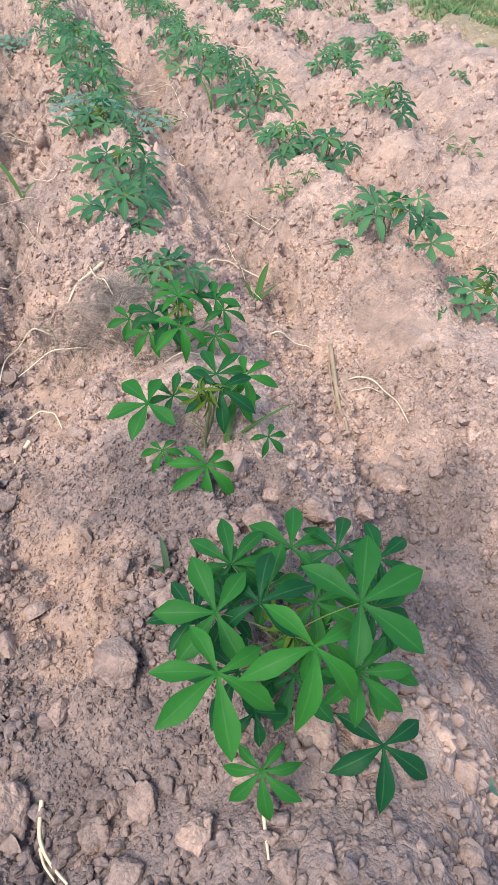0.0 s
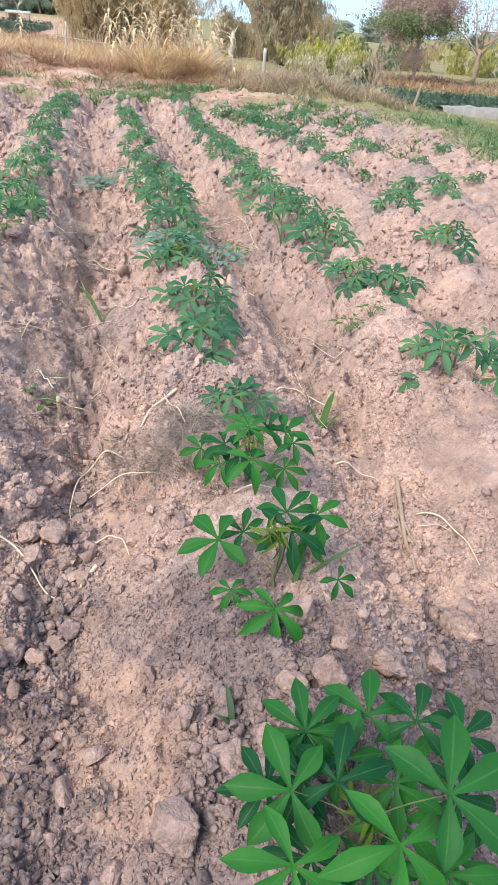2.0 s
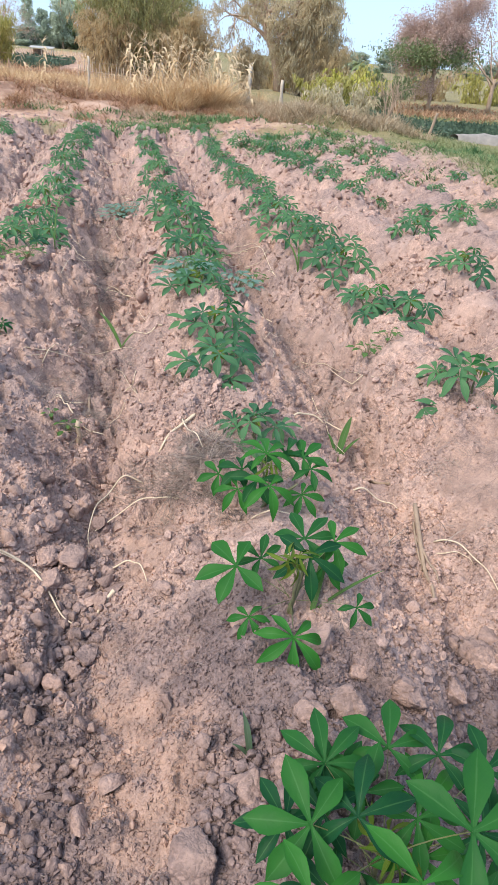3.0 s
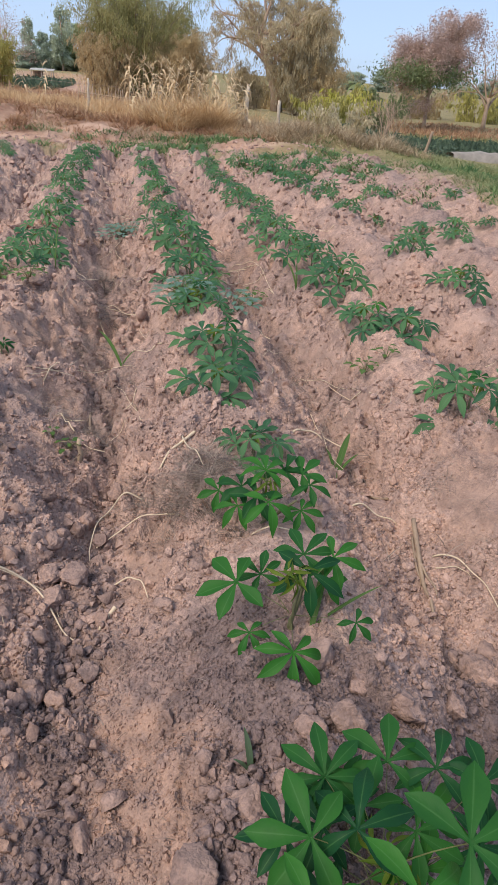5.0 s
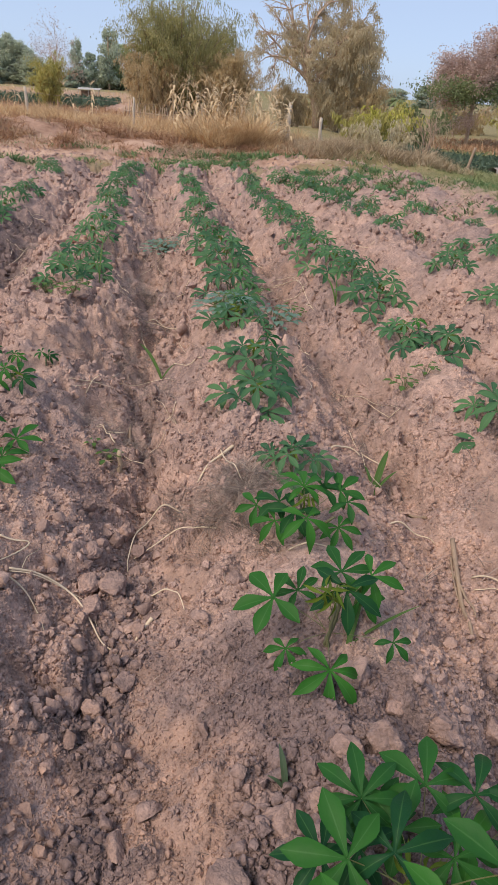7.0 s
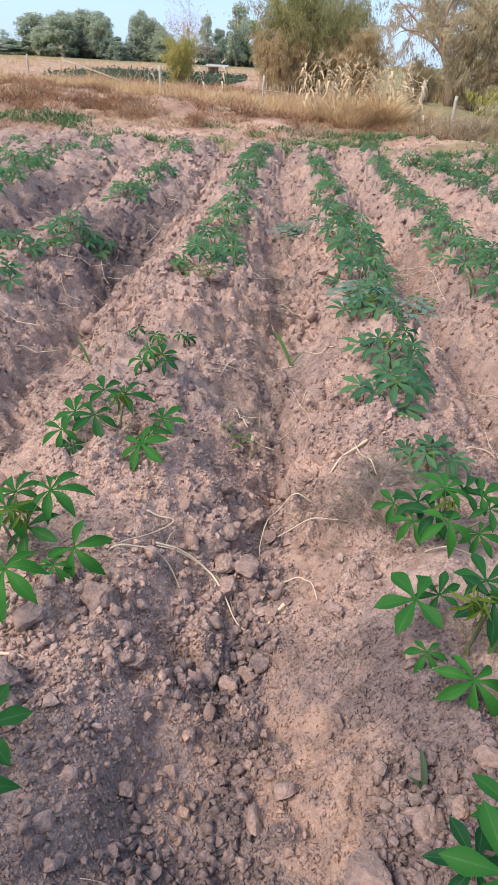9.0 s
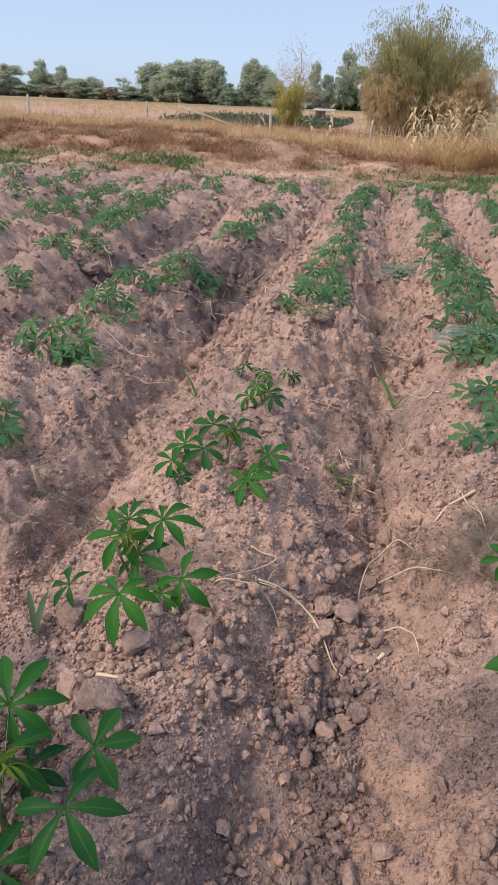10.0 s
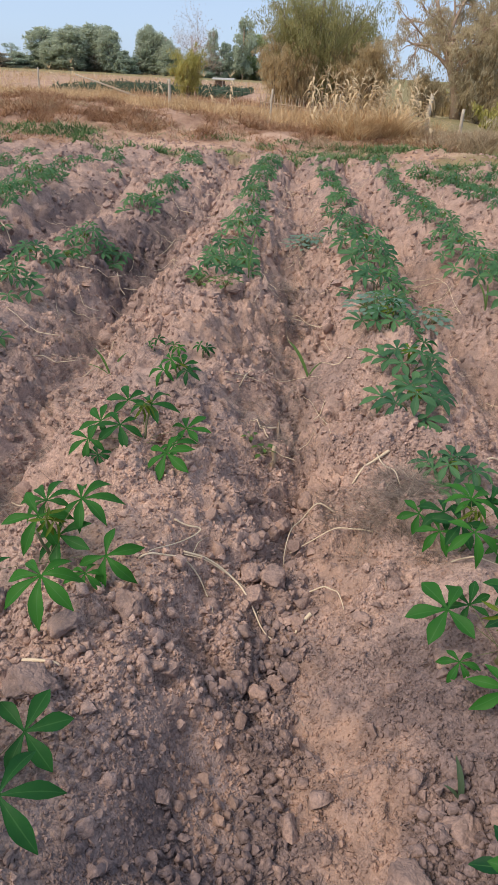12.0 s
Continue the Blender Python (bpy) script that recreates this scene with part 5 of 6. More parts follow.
weed(0.71, 0.30, 0.028, 9, 0.022, 1, WEED, "pale blue-green broad-leaved weed on soil")
weed(-0.09, 6.05, 0.24, 130, 0.10, 2, WEED, "grey-green spreading weed in the furrow")
weed(0.25, 3.75, 0.16, 70, 0.11, 3, WEED, "grey-green weed mixed into the cassava row")
weed(0.52, 3.66, 0.13, 50, 0.10, 4, WEED, "grey-green weed mixed into the cassava row")
for k, (x, y, sp, n, h) in enumerate([(-0.30, 2.42, 0.04, 10, 0.05), (-0.36, 2.43, 0.02, 5, 0.03), (1.1, 2.95, 0.07, 12, 0.05), (1.22, 3.0, 0.05, 10, 0.06), (0.78, 4.55, 0.1, 16, 0.1), (-0.66, 4.12, 0.09, 16, 0.06),
                                      (-0.84, 4.18, 0.07, 12, 0.06), (2.42, 3.62, 0.12, 18, 0.15), (0.24, 3.9, 0.08, 12, 0.1), (0.5, 4.3, 0.07, 10, 0.08)]):
    weed(x, y, sp, n, h, 20 + k, SHOOT, "small bright green weed on bare soil")


DULL_GRASS = island_material("dull_grass", [(0.1, (0.28, 0.21, 0.13)), (0.5, (0.42, 0.325, 0.21)), (0.9, (0.62, 0.51, 0.36))])


# ---- grass of the dyke, the field's rim and the lower ground ----
def grass_area(name, label, material, count, x0, x1, y0, y1, height, width, lean, seed, keep=None, clump=1.0, least=0.62):
    """Countless grass blades over a stretch of ground, thicker in clumps."""
    rng = np.random.default_rng(seed)
    x, y = rng.uniform(x0, x1, count * 2), rng.uniform(y0, y1, count * 2)
    d = 0.5 + 0.5 * fbm(x * 1.1 * clump, y * 1.1 * clump, seed, 3)
    ok = rng.uniform(0, 1, count * 2) < np.clip(d * 1.3, least, 1)
    if keep is not None:
        ok &= keep(x, y)
    x, y, d = x[ok][:count], y[ok][:count], d[ok][:count]
    n = len(x)
    base = np.stack([x, y, ground_height(x, y, False) - 0.01], 1)
    tall = height * rng.uniform(0.4, 1.2, n) * (0.35 + 1.1 * np.clip(d, 0, 1.1) ** 1.5)
    v, f = blades(rng, base, tall, width * rng.uniform(0.6, 1.4, n), lean * rng.uniform(0.2, 1.4, n), 2, 0.8)
    buf = Buf()
    buf.add(v, f)
    return tagged(part(name, buf.mesh(name, material)), label, "grass", kind="stuff")


grass_area("dry_grass", "tall straw-coloured dry grass along the dyke", DRY_GRASS, 24000, -17, 3.4, 16.2, 21.0, 0.32, 0.014, 0.6, 401, lambda x, y: y > 17.9 - 1.6 * smooth(-3.5, -0.5, x) + 0.5 * fbm(x * 0.8, y * 0.5, 68, 3))
grass_area("dry_grass", "golden dry grass clump beside the maize", DRY_GRASS, 6500, -0.6, 3.0, 15.6, 17.6, 0.62, 0.018, 0.8, 402, lambda x, y: np.hypot((x - 1.1) / 1.3, y - 16.6) < 0.75 + 0.4 * np.sin(x * 5 + y * 3), 1.6)
grass_area("brown_grass", "short reddish-brown dry grass on the dyke slope", RED_GRASS, 44000, -17, 4.2, 14.3, 18.2, 0.22, 0.015, 1.1, 403, lambda x, y: (y > 14.55 + 0.35 * fbm(x * 0.9, y * 0.3, 61, 2)) & (fbm(x * 1.5, y * 1.9, 63, 3) > -0.22 - 0.35 * (y - 15.6)), 1.9, 0.22)
grass_area("brown_grass", "matted red-brown dead grass on the dyke", DULL_GRASS, 9000, -17, 4.5, 14.6, 16.9, 0.22, 0.016, 1.2, 413, lambda x, y: fbm(x * 1.2, y * 1.6, 65, 3) > 0.0, 3.0, 0.15)
grass_area("brown_grass", "sparse brown grass on the field rim", RED_GRASS, 5000, -12, 4.5, 13.0, 14.8, 0.11, 0.014, 1.2, 404, lambda x, y: fbm(x * 1.3, y * 1.3, 67, 3) > 0.05)
grass_area("green_grass", "patchy low green grass at the field rim", LOW_WEED, 17000, -12, 4.5, 12.2, 15.0, 0.15, 0.020, 0.8, 405, lambda x, y: fbm(x * 1.1, y * 1.6, 33, 2) > 0.12, 1.5)
grass_area("green_grass", "yellowish green grass on the lower ground", GREEN_GRASS, 34000, 3.6, 14.0, 7.5, 19.5, 0.15, 0.012, 0.8, 406, lambda x, y: x > 4.2 + 0.4 * np.sin(y * 2) + 0.10 * (19 - y) * (y < 9))
grass_area("green_grass", "low green weeds spreading into the field", LOW_WEED, 9000, 2.2, 6.5, 6.8, 13.2, 0.12, 0.022, 0.8, 407, lambda x, y: fbm(x * 0.9, y * 0.9, 35, 2) + 0.22 * (x - 3.4) + 0.12 * (y - 9.5) > 0.1, 1.4)
grass_area("green_grass", "low blue-green weeds among the far cassava", LOW_WEED, 6500, 1.6, 4.4, 9.8, 12.8, 0.13, 0.022, 0.8, 414, lambda x, y: fbm(x * 1.4, y * 1.4, 37, 2) > -0.05, 1.6)
grass_area("dry_grass", "dry straw litter at the grass edge", DRY_GRASS, 2500, 3.2, 7.0, 7.0, 9.5, 0.10, 0.014, 1.6, 408)
grass_area("brown_grass", "grey-brown grass tussocks at the dyke end", DULL_GRASS, 9000, 2.4, 6.4, 14.8, 18.5, 0.34, 0.016, 0.7, 409, None, 1.6)
grass_area("dry_grass", "pale dry stubble on the plain", DRY_GRASS, 9000, -45, 3, 24.0, 62.0, 0.28, 0.06, 0.7, 410, None, 0.3)
grass_area("dry_grass", "orange dry grass under the trees", RED_GRASS, 7000, 9.0, 30.0, 33.0, 46.0, 0.28, 0.05, 0.6, 411, None, 0.4)
grass_area("green_grass", "green verge beyond the crop", GREEN_GRASS, 7000, 9.5, 26.0, 30.5, 34.5, 0.22, 0.05, 0.6, 412, None, 0.4)


def crop_patch(name, label, x0, x1, y0, y1, spacing, size, count, seed, slant=0.0):
    """A field of low leafy crop in rows."""
    rng = np.random.default_rng(seed)
    rows = rng.integers(0, max(1, int((y1 - y0) / spacing)), count)
    x = rng.uniform(x0, x1, count)
    y = y0 + rows * spacing + rng.normal(0, spacing * 0.2, count) + slant * (x - x0)
    ok = (x < 9.8) | (y > 24.3)
    x, y = x[ok], y[ok]
    count = len(x)
    z = ground_height(x, y, False) + np.abs(rng.normal(0, size * 0.6, count))
    v, f = leaf_cloud(rng, np.stack([x, y, z], 1), size, size * 0.6, -0.4)
    buf = Buf()
    buf.add(v, f)
    return tagged(part(name, buf.mesh(name, CROP)), label, "crop", kind="stuff")


crop_patch("crop_field", "dark green leafy crop in rows beyond the dyke", -22, -6.5, 62, 86, 1.3, 0.34, 14000, 421)
crop_patch("crop_field", "dark green leafy crop on lower ground", 7.6, 22.0, 21.5, 31.0, 0.8, 0.14, 42000, 422)


# ---- fences ----
def fence_post(x, y, top, radius, seed, lean=(0, 0), label="weathered pale wooden fence post in dry grass"):
    rng = np.random.default_rng(seed)
    z0 = on_ground(x, y)
    h = top - z0
    s = np.linspace(0, 1, 7)
    buf = Buf()
    tube(buf, np.stack([lean[0] * s + rng.normal(0, 0.004, 7), lean[1] * s + rng.normal(0, 0.004, 7), -0.1 + (h + 0.1) * s], 1), radius * (1 - 0.18 * s) * (1 + rng.normal(0, 0.05, 7)), 8)
    ob = part("fence_post", buf.mesh("fence_post", POST), m=pose(x, y, z0))
    return tagged(ob, label, "fence post", "fence posts on the dyke")


LINE = [(-12.1, 21.4, 1.20, 0.04), (-8.0, 21.0, 1.17, 0.035), (-3.95, 19.8, 1.07, 0.045), (0.62, 19.0, 0.95, 0.05), (2.77, 18.56, 1.09, 0.055), (3.62, 18.5, 0.78, 0.05), (2.35, 18.7, 0.62, 0.035), (-1.2, 19.4, 0.98, 0.03)]
for k, (x, y, top, r) in enumerate(LINE):
    fence_post(x, y, top, r, 430 + k, (0.03 * math.sin(k * 2.0), 0.0))
fence_post(7.05, 17.0, 0.36, 0.04, 445, (0.16, 0.0), "old leaning grey wooden post beside the crop").data.materials[0] = TWIG


def fence_wire(a, b, sag, label="thin rusty wire strung between fence posts"):
    a, b = np.array(a), np.array(b)
    s = np.linspace(0, 1, 14)
    pts = a + (b - a) * s[:, None]
    pts[:, 2] -= sag * 4 * s * (1 - s)
    buf = Buf()
    tube(buf, pts - a, 0.003, 4)
    tagged(part("fence_wire", buf.mesh("fence_wire", WIRE), m=pose(*a)), label, "wire", "fence wires")


ORDER = sorted(LINE[:6])
for (x0, y0, t0, _), (x1, y1, t1, _) in zip(ORDER, ORDER[1:]):
    for drop in (0.12, 0.42):
        fence_wire((x0, y0 - 0.05, t0 - drop), (x1, y1 - 0.05, t1 - drop), 0.03)
# a fallen pole propped in the wire fence
buf = Buf()
tube(buf, [(0, 0, 0), (0.9, -0.1, -0.22), (1.9, -0.2, -0.5)], [0.02, 0.022, 0.025], 6)
tagged(part("pole", buf.mesh("pole", POST), m=pose(-6.9, 21.0, 1.05)), "thin pale pole slanting down to the dyke", "pole")


def stick_fence():
    """A low fence of close-set sticks tied to a rail, beyond the dyke."""
    rng = np.random.default_rng(450)
    fence = new("stick_fence")
    x0, y0, x1, y1 = -1.75, 23.6, 3.0, 20.6
    fence.matrix_basis = pose(x0, y0, on_ground(x0, y0))
    tagged(fence, "low fence of pale split sticks beyond the dyke", "fence")
    zf = on_ground(x0, y0)
    shapes = []
    for k in range(5):
        b = Buf()
        h = rng.uniform(0.40, 0.56)
        tube(b, [(0, 0, -0.45), (rng.normal(0, 0.012), 0, h * 0.5), (rng.normal(0, 0.025), 0, h)], [0.016, 0.014, 0.010], 5)
        shapes.append(b.mesh("stick", STICK))
    for i in range(52):
        s = i / 51
        x, y = x0 + (x1 - x0) * s, y0 + (y1 - y0) * s
        part("stick", shapes[i % 5], fence, m=pose(x - x0, y - y0, 0.24 - 0.2 * s - zf + rng.uniform(-0.05, 0.05), 0, rng.uniform(-6, 6), rng.uniform(0, 360)))
    b = Buf()
    s = np.linspace(0, 1, 12)
    rail = np.stack([(x1 - x0) * s, (y1 - y0) * s - 0.03, 0.24 - 0.2 * s - zf + 0.28], 1)
    tube(b, rail, 0.014, 5)
    part("rail", b.mesh("rail", STICK), fence)


stick_fence()


# ---- dead maize ----
def maize(x, y, height, lean, seed):
    """A dead maize plant: jointed stalk, drooping torn leaves, a tassel."""
    rng = np.random.default_rng(seed)
    plant = new("dry_maize_plant")
    z0 = on_ground(x, y)
    plant.matrix_basis = pose(x, y, z0)
    tagged(plant, "dead pale maize plant with drooping papery leaves", "maize plant", "dead maize on the dyke")
    s = np.linspace(0, 1, 7)
    pts = np.stack([lean * s * s, 0 * s + rng.normal(0, 0.01, 7), height * s - 0.05 * (s == 0)], 1)
    b = Buf()
    tube(b, pts, 0.009 - 0.006 * s, 5)
    part("stalk", b.mesh("stalk", STRAW), plant)
    for i in range(10):
        t = 0.22 + 0.75 * i / 10
        a = rng.uniform(0, 2 * math.pi)
        p = np.array([np.interp(t, s, pts[:, 0]), 0, height * t])
        b = Buf()
        v, f = blades(rng, np.zeros((1, 3)), np.array([0.16]), np.array([0.055]), np.array([1.0]), 3, 0.5, np.array([a]))
        k = np.linspace(0, 1, 6)
        ln = rng.uniform(0.22, 0.42)
        d = np.array([math.cos(a), math.sin(a), 0])
        side = np.array([-math.sin(a), math.cos(a), 0.2])
        verts = []
        for q in k:
            c = d * ln * 0.75 * q + np.array([0, 0, 0.25 * ln * q * 2 - 1.1 * ln * q * q])
            w = 0.032 * (1 - q ** 2) + 0.002
            verts += [c - side * w, c + side * w]
        b.add(verts, [(2 * j, 2 * j + 1, 2 * j + 3, 2 * j + 2) for j in range(5)])
        part("leaf", b.mesh("leaf", DRY_MAIZE), plant, m=Matrix.Translation(p))
    b = Buf()
    v, f = blades(rng, np.zeros((9, 3)), rng.uniform(0.12, 0.25, 9), np.full(9, 0.02), rng.uniform(0.3, 1.0, 9), 3, 0.6)
    b.add(v, f)
    part("tassel", b.mesh("tassel", DRY_MAIZE), plant, m=Matrix.Translation(pts[-1]))


rng = np.random.default_rng(460)
for k in range(40):
    x = 0.1 + 2.5 * (k / 39) + rng.normal(0, 0.12)
    y = 17.7 + rng.uniform(-0.5, 1.2)
    top = 1.50 - 0.40 * abs(k / 39 - 0.35) + rng.uniform(-0.3, 0.12)
    maize(x, y, top - on_ground(x, y) - 0.1, rng.uniform(-0.35, 0.25), 461 + k)
for k, (x, y, h) in enumerate([(0.15, 18.3, 1.25), (-0.15, 18.2, 1.2), (-2.6, 22.5, 1.0), (-5.2, 24.5, 0.9), (-8.3, 25.0, 1.3), (-9.0, 25.2, 1.1), (-11.0, 25.5, 1.4), (-3.3, 24.0, 1.1), (22.5, 38, 1.8), (23.2, 38.5, 1.6)]):
    maize(x, y, h, rng.uniform(-0.4, 0.1), 490 + k)


# ---- trees ----
def branch(buf, rng, start, direction, length, radius, depth, tips, spread=0.55, droop=0.0, sides=5, kids=(2, 4)):
    """A limb that forks; the ends of the twigs are gathered in tips."""
    d = np.array(direction, float)
    d /= np.linalg.norm(d)
    pts, p = [np.array(start, float)], np.array(start, float)
    steps = 5
    for i in range(steps):
        d = d + rng.normal(0, 0.10, 3) - [0, 0, droop * 0.12]
        d /= np.linalg.norm(d)
        p = p + d * length / steps
        pts.append(p)
    tube(buf, pts, np.linspace(radius, radius * 0.55, steps + 1), sides)
    if depth == 0:
        tips.append((pts[-1], d))
        tips.append((pts[3], d))
        return
    for _ in range(int(rng.integers(kids[0], kids[1]))):
        k = int(rng.integers(2, steps + 1))
        nd = d + rng.normal(0, spread, 3)
        branch(buf, rng, pts[k], nd, length * rng.uniform(0.55, 0.8), radius * 0.5, depth - 1, tips, spread, droop, max(4, sides - 1), kids)
    branch(buf, rng, pts[-1], d + rng.normal(0, spread * 0.4, 3), length * 0.7, radius * 0.5, depth - 1, tips, spread, droop, max(4, sides - 1), kids)


def tree(name, x, y, label, trunk_height, radius, limbs, depth, limb_length, bark, leaf_material_, leaves, leaf_size, puff, seed, droop=0.3, lift=0.7, aspect=0.4, group="", squash=1.0, lean=0.0, extra=None):
    rng = np.random.default_rng(seed)
    z0 = on_ground(x, y)
    top = new(name)
    top.matrix_basis = pose(x, y, z0)
    tagged(top, label, "tree", group)
    wood, tips = Buf(), []
    s = np.linspace(0, 1, 6)
    trunk = np.stack([lean * s + rng.normal(0, 0.03, 6) * s, rng.normal(0, 0.03, 6) * s, trunk_height * s - 0.15 * (s == 0)], 1)
    tube(wood, trunk, radius * (1.25 - 0.5 * s), 8)
    for i in range(limbs):
        a = i * 2.4 + rng.uniform(-0.3, 0.3)
        k = 3 + i % 3
        branch(wood, rng, trunk[k], (math.cos(a), math.sin(a), lift * rng.uniform(0.6, 1.5)), limb_length * rng.uniform(0.7, 1.1), radius * 0.5, depth, tips, 0.55, droop)
    part("trunk", wood.mesh("trunk", bark), top)
    if leaves:
        ends = np.array([t[0] for t in tips])
        way = np.array([t[1] for t in tips])
        pick = rng.integers(0, len(ends), leaves)
        bulk = rng.uniform(0.5, 1.4, len(ends))[pick][:, None]
        ball = rng.normal(0, 1, (leaves, 3))
        ball *= (rng.uniform(0, 1, leaves) ** 0.4 / np.linalg.norm(ball, axis=1))[:, None]
        pts = ends[pick] + ball * 1.7 * puff * bulk * [1, 1, squash]
        pts[:, 2] -= droop * puff * rng.uniform(0, 1.6, leaves)
        pts[:, 2] = np.maximum(pts[:, 2], 0.15)
        v, f = leaf_cloud(rng, pts, leaf_size, leaf_size * aspect, droop)
        b = Buf()
        b.add(v, f)
        part("crown", b.mesh("crown", leaf_material_), top)
    if extra:
        for nm, mt, n, cen, rad, sz in extra:
            pts = np.array(cen) + rng.normal(0, 1, (n, 3)) * rad * 0.5
            v, f = leaf_cloud(rng, pts, sz, sz * 0.5, 0.2)
            b = Buf()
            b.add(v, f)
            part(nm, b.mesh(nm, mt), top)
    return top


def hang_leaves(top, name, rng, starts, leaves, leaf_size, aspect, material, size, droop):
    """Leaves strung along short sprays that leave each start sideways and bend down under their weight."""
    n = len(starts) * 3
    a = rng.uniform(0, 2 * math.pi, n)
    reach = size * rng.uniform(0.25, 0.95, n)
    sink = droop * size * rng.uniform(0.2, 0.9, n)
    pick = rng.integers(0, n, leaves)
    t = rng.uniform(0, 1, leaves) ** 0.8
    pts = np.repeat(starts, 3, 0)[pick] + rng.normal(0, 0.07 * size, (leaves, 3))
    pts[:, 0] += np.cos(a[pick]) * reach[pick] * t
    pts[:, 1] += np.sin(a[pick]) * reach[pick] * t
    pts[:, 2] += 0.25 * reach[pick] * t - sink[pick] * t * t
    pts[:, 2] = np.maximum(pts[:, 2], 0.1)
    way = np.stack([np.cos(a[pick]) * (1 - t), np.sin(a[pick]) * (1 - t), -0.3 - t * droop], 1)
    v, f = leaf_cloud(rng, pts, leaf_size, leaf_size * aspect, droop * 0.4, way)
    b = Buf()
    b.add(v, f)
    part(name, b.mesh(name, material), top)


def drooping_tree(x, y, label, limbs, leaves, leaf_size, material, seed):
    """A tall tree with a leaning forked trunk, bare limbs showing through, and a hanging crown that is denser low down."""
    rng = np.random.default_rng(seed)
    top = new("rain_tree")
    top.matrix_basis = pose(x, y, on_ground(x, y))
    tagged(top, label, "tree")
    wood, tips = Buf(), []
    trunk = np.array([(0, 0, -0.2), (-0.12, 0, 0.8), (-0.45, 0.05, 1.7), (-0.75, 0.1, 2.3), (-0.95, 0.1, 3.0)])
    tube(wood, trunk, [0.30, 0.24, 0.20, 0.17, 0.13], 9)
    for k, (dx, dy, dz, reach) in enumerate(limbs):
        branch(wood, rng, trunk[2 + k % 3], (dx, dy, dz), reach / 2.2, 0.10, 3, tips, 0.5, 0.25)
    part("trunk", wood.mesh("trunk", PALE_BARK), top)
    ends = np.array([t[0] for t in tips])
    full = np.clip(0.25 + 0.35 * (ends[:, 0] + 1.5), 0.12, 1.0) * np.clip(1.25 - 0.14 * ends[:, 2], 0.4, 1)
    ends = ends[rng.uniform(0, 1, len(ends)) < full]
    hang_leaves(top, "crown", rng, ends, leaves, leaf_size, 0.32, material, 0.85, 1.3)
    return top


def clump(name, x, y, label, culms, height, flare, leaves, leaf_size, material, seed, category="bamboo", base_spread=0.5, low=0.15, group="", droop=1.0, aspect=0.28):
    """Bamboo: many arching culms from one foot, leaves hanging in sprays along them."""
    rng = np.random.default_rng(seed)
    z0 = on_ground(x, y)
    top = new(name)
    top.matrix_basis = pose(x, y, z0)
    tagged(top, label, category, group)
    sprays = []
    for i in range(culms):
        a, r = rng.uniform(0, 2 * math.pi), base_spread * math.sqrt(rng.uniform())
        h, fl = height * rng.uniform(0.6, 1.0), flare * rng.uniform(0.1, 1.0)
        s = np.linspace(0, 1, 8)
        out = np.array([math.cos(a), math.sin(a)])
        pts = np.stack([out[0] * (r + fl * s ** 2), out[1] * (r + fl * s ** 2), h * (s - 0.22 * (fl / flare) * s ** 3) - 0.1 * (s == 0)], 1)
        wood = Buf()
        tube(wood, pts, (0.045 - 0.04 * s) * (height / 6), 4)
        part("culm" if category == "bamboo" else "stem", wood.mesh("culm", BARK), top)
        for q in np.append(rng.uniform(low, 0.9, 13), 0.99):
            p = np.array([np.interp(q, s, pts[:, k]) for k in range(3)])
            sprays.append(np.append(p, 0.5 + q))
    hang_leaves(top, "foliage", rng, np.array(sprays)[:, :3], leaves, leaf_size, aspect, material, height / 5, droop)
    return top


OLIVE = island_material("olive_bamboo", [(0.05, (0.25, 0.245, 0.10)), (0.45, (0.33, 0.32, 0.14)), (0.9, (0.42, 0.40, 0.19))], 0.4)
TAWNY = island_material("tawny_bamboo", [(0.05, (0.40, 0.31, 0.17)), (0.45, (0.50, 0.395, 0.225)), (0.9, (0.60, 0.485, 0.295))], 0.4)
GREY_LEAF = island_material("grey_brown_leaf", [(0.05, (0.40, 0.335, 0.21)), (0.5, (0.50, 0.425, 0.275)), (0.9, (0.60, 0.52, 0.36))], 0.42)
LIME = island_material("lime_leaf", [(0.05, (0.33, 0.33, 0.06)), (0.5, (0.50, 0.47, 0.10)), (0.9, (0.62, 0.58, 0.18))])
PALE_LEAF = island_material("pale_dry_leaf", [(0.05, (0.42, 0.36, 0.22)), (0.5, (0.56, 0.49, 0.32)), (0.9, (0.68, 0.61, 0.43))], 0.35)
PINK = island_material("pink_brown_leaf", [(0.05, (0.36, 0.265, 0.23)), (0.5, (0.52, 0.385, 0.33)), (0.9, (0.68, 0.53, 0.46))], 0.35)
TREE_GREEN = island_material("tree_leaf", [(0.05, (0.12, 0.16, 0.08)), (0.5, (0.185, 0.235, 0.11)), (0.9, (0.27, 0.31, 0.15))], 0.35)
# eucalyptus green, paled and greyed to carry the distance haze in its colour
HAZY_GREEN = island_material("hazy_eucalyptus_leaf", [(0.05, (0.39, 0.44, 0.34)), (0.5, (0.46, 0.51, 0.39)), (0.9, (0.53, 0.58, 0.45))], 0.45)
YELLOW_GREEN = island_material("yellow_green_leaf", [(0.05, (0.28, 0.27, 0.07)), (0.5, (0.42, 0.39, 0.12)), (0.9, (0.55, 0.50, 0.20))])

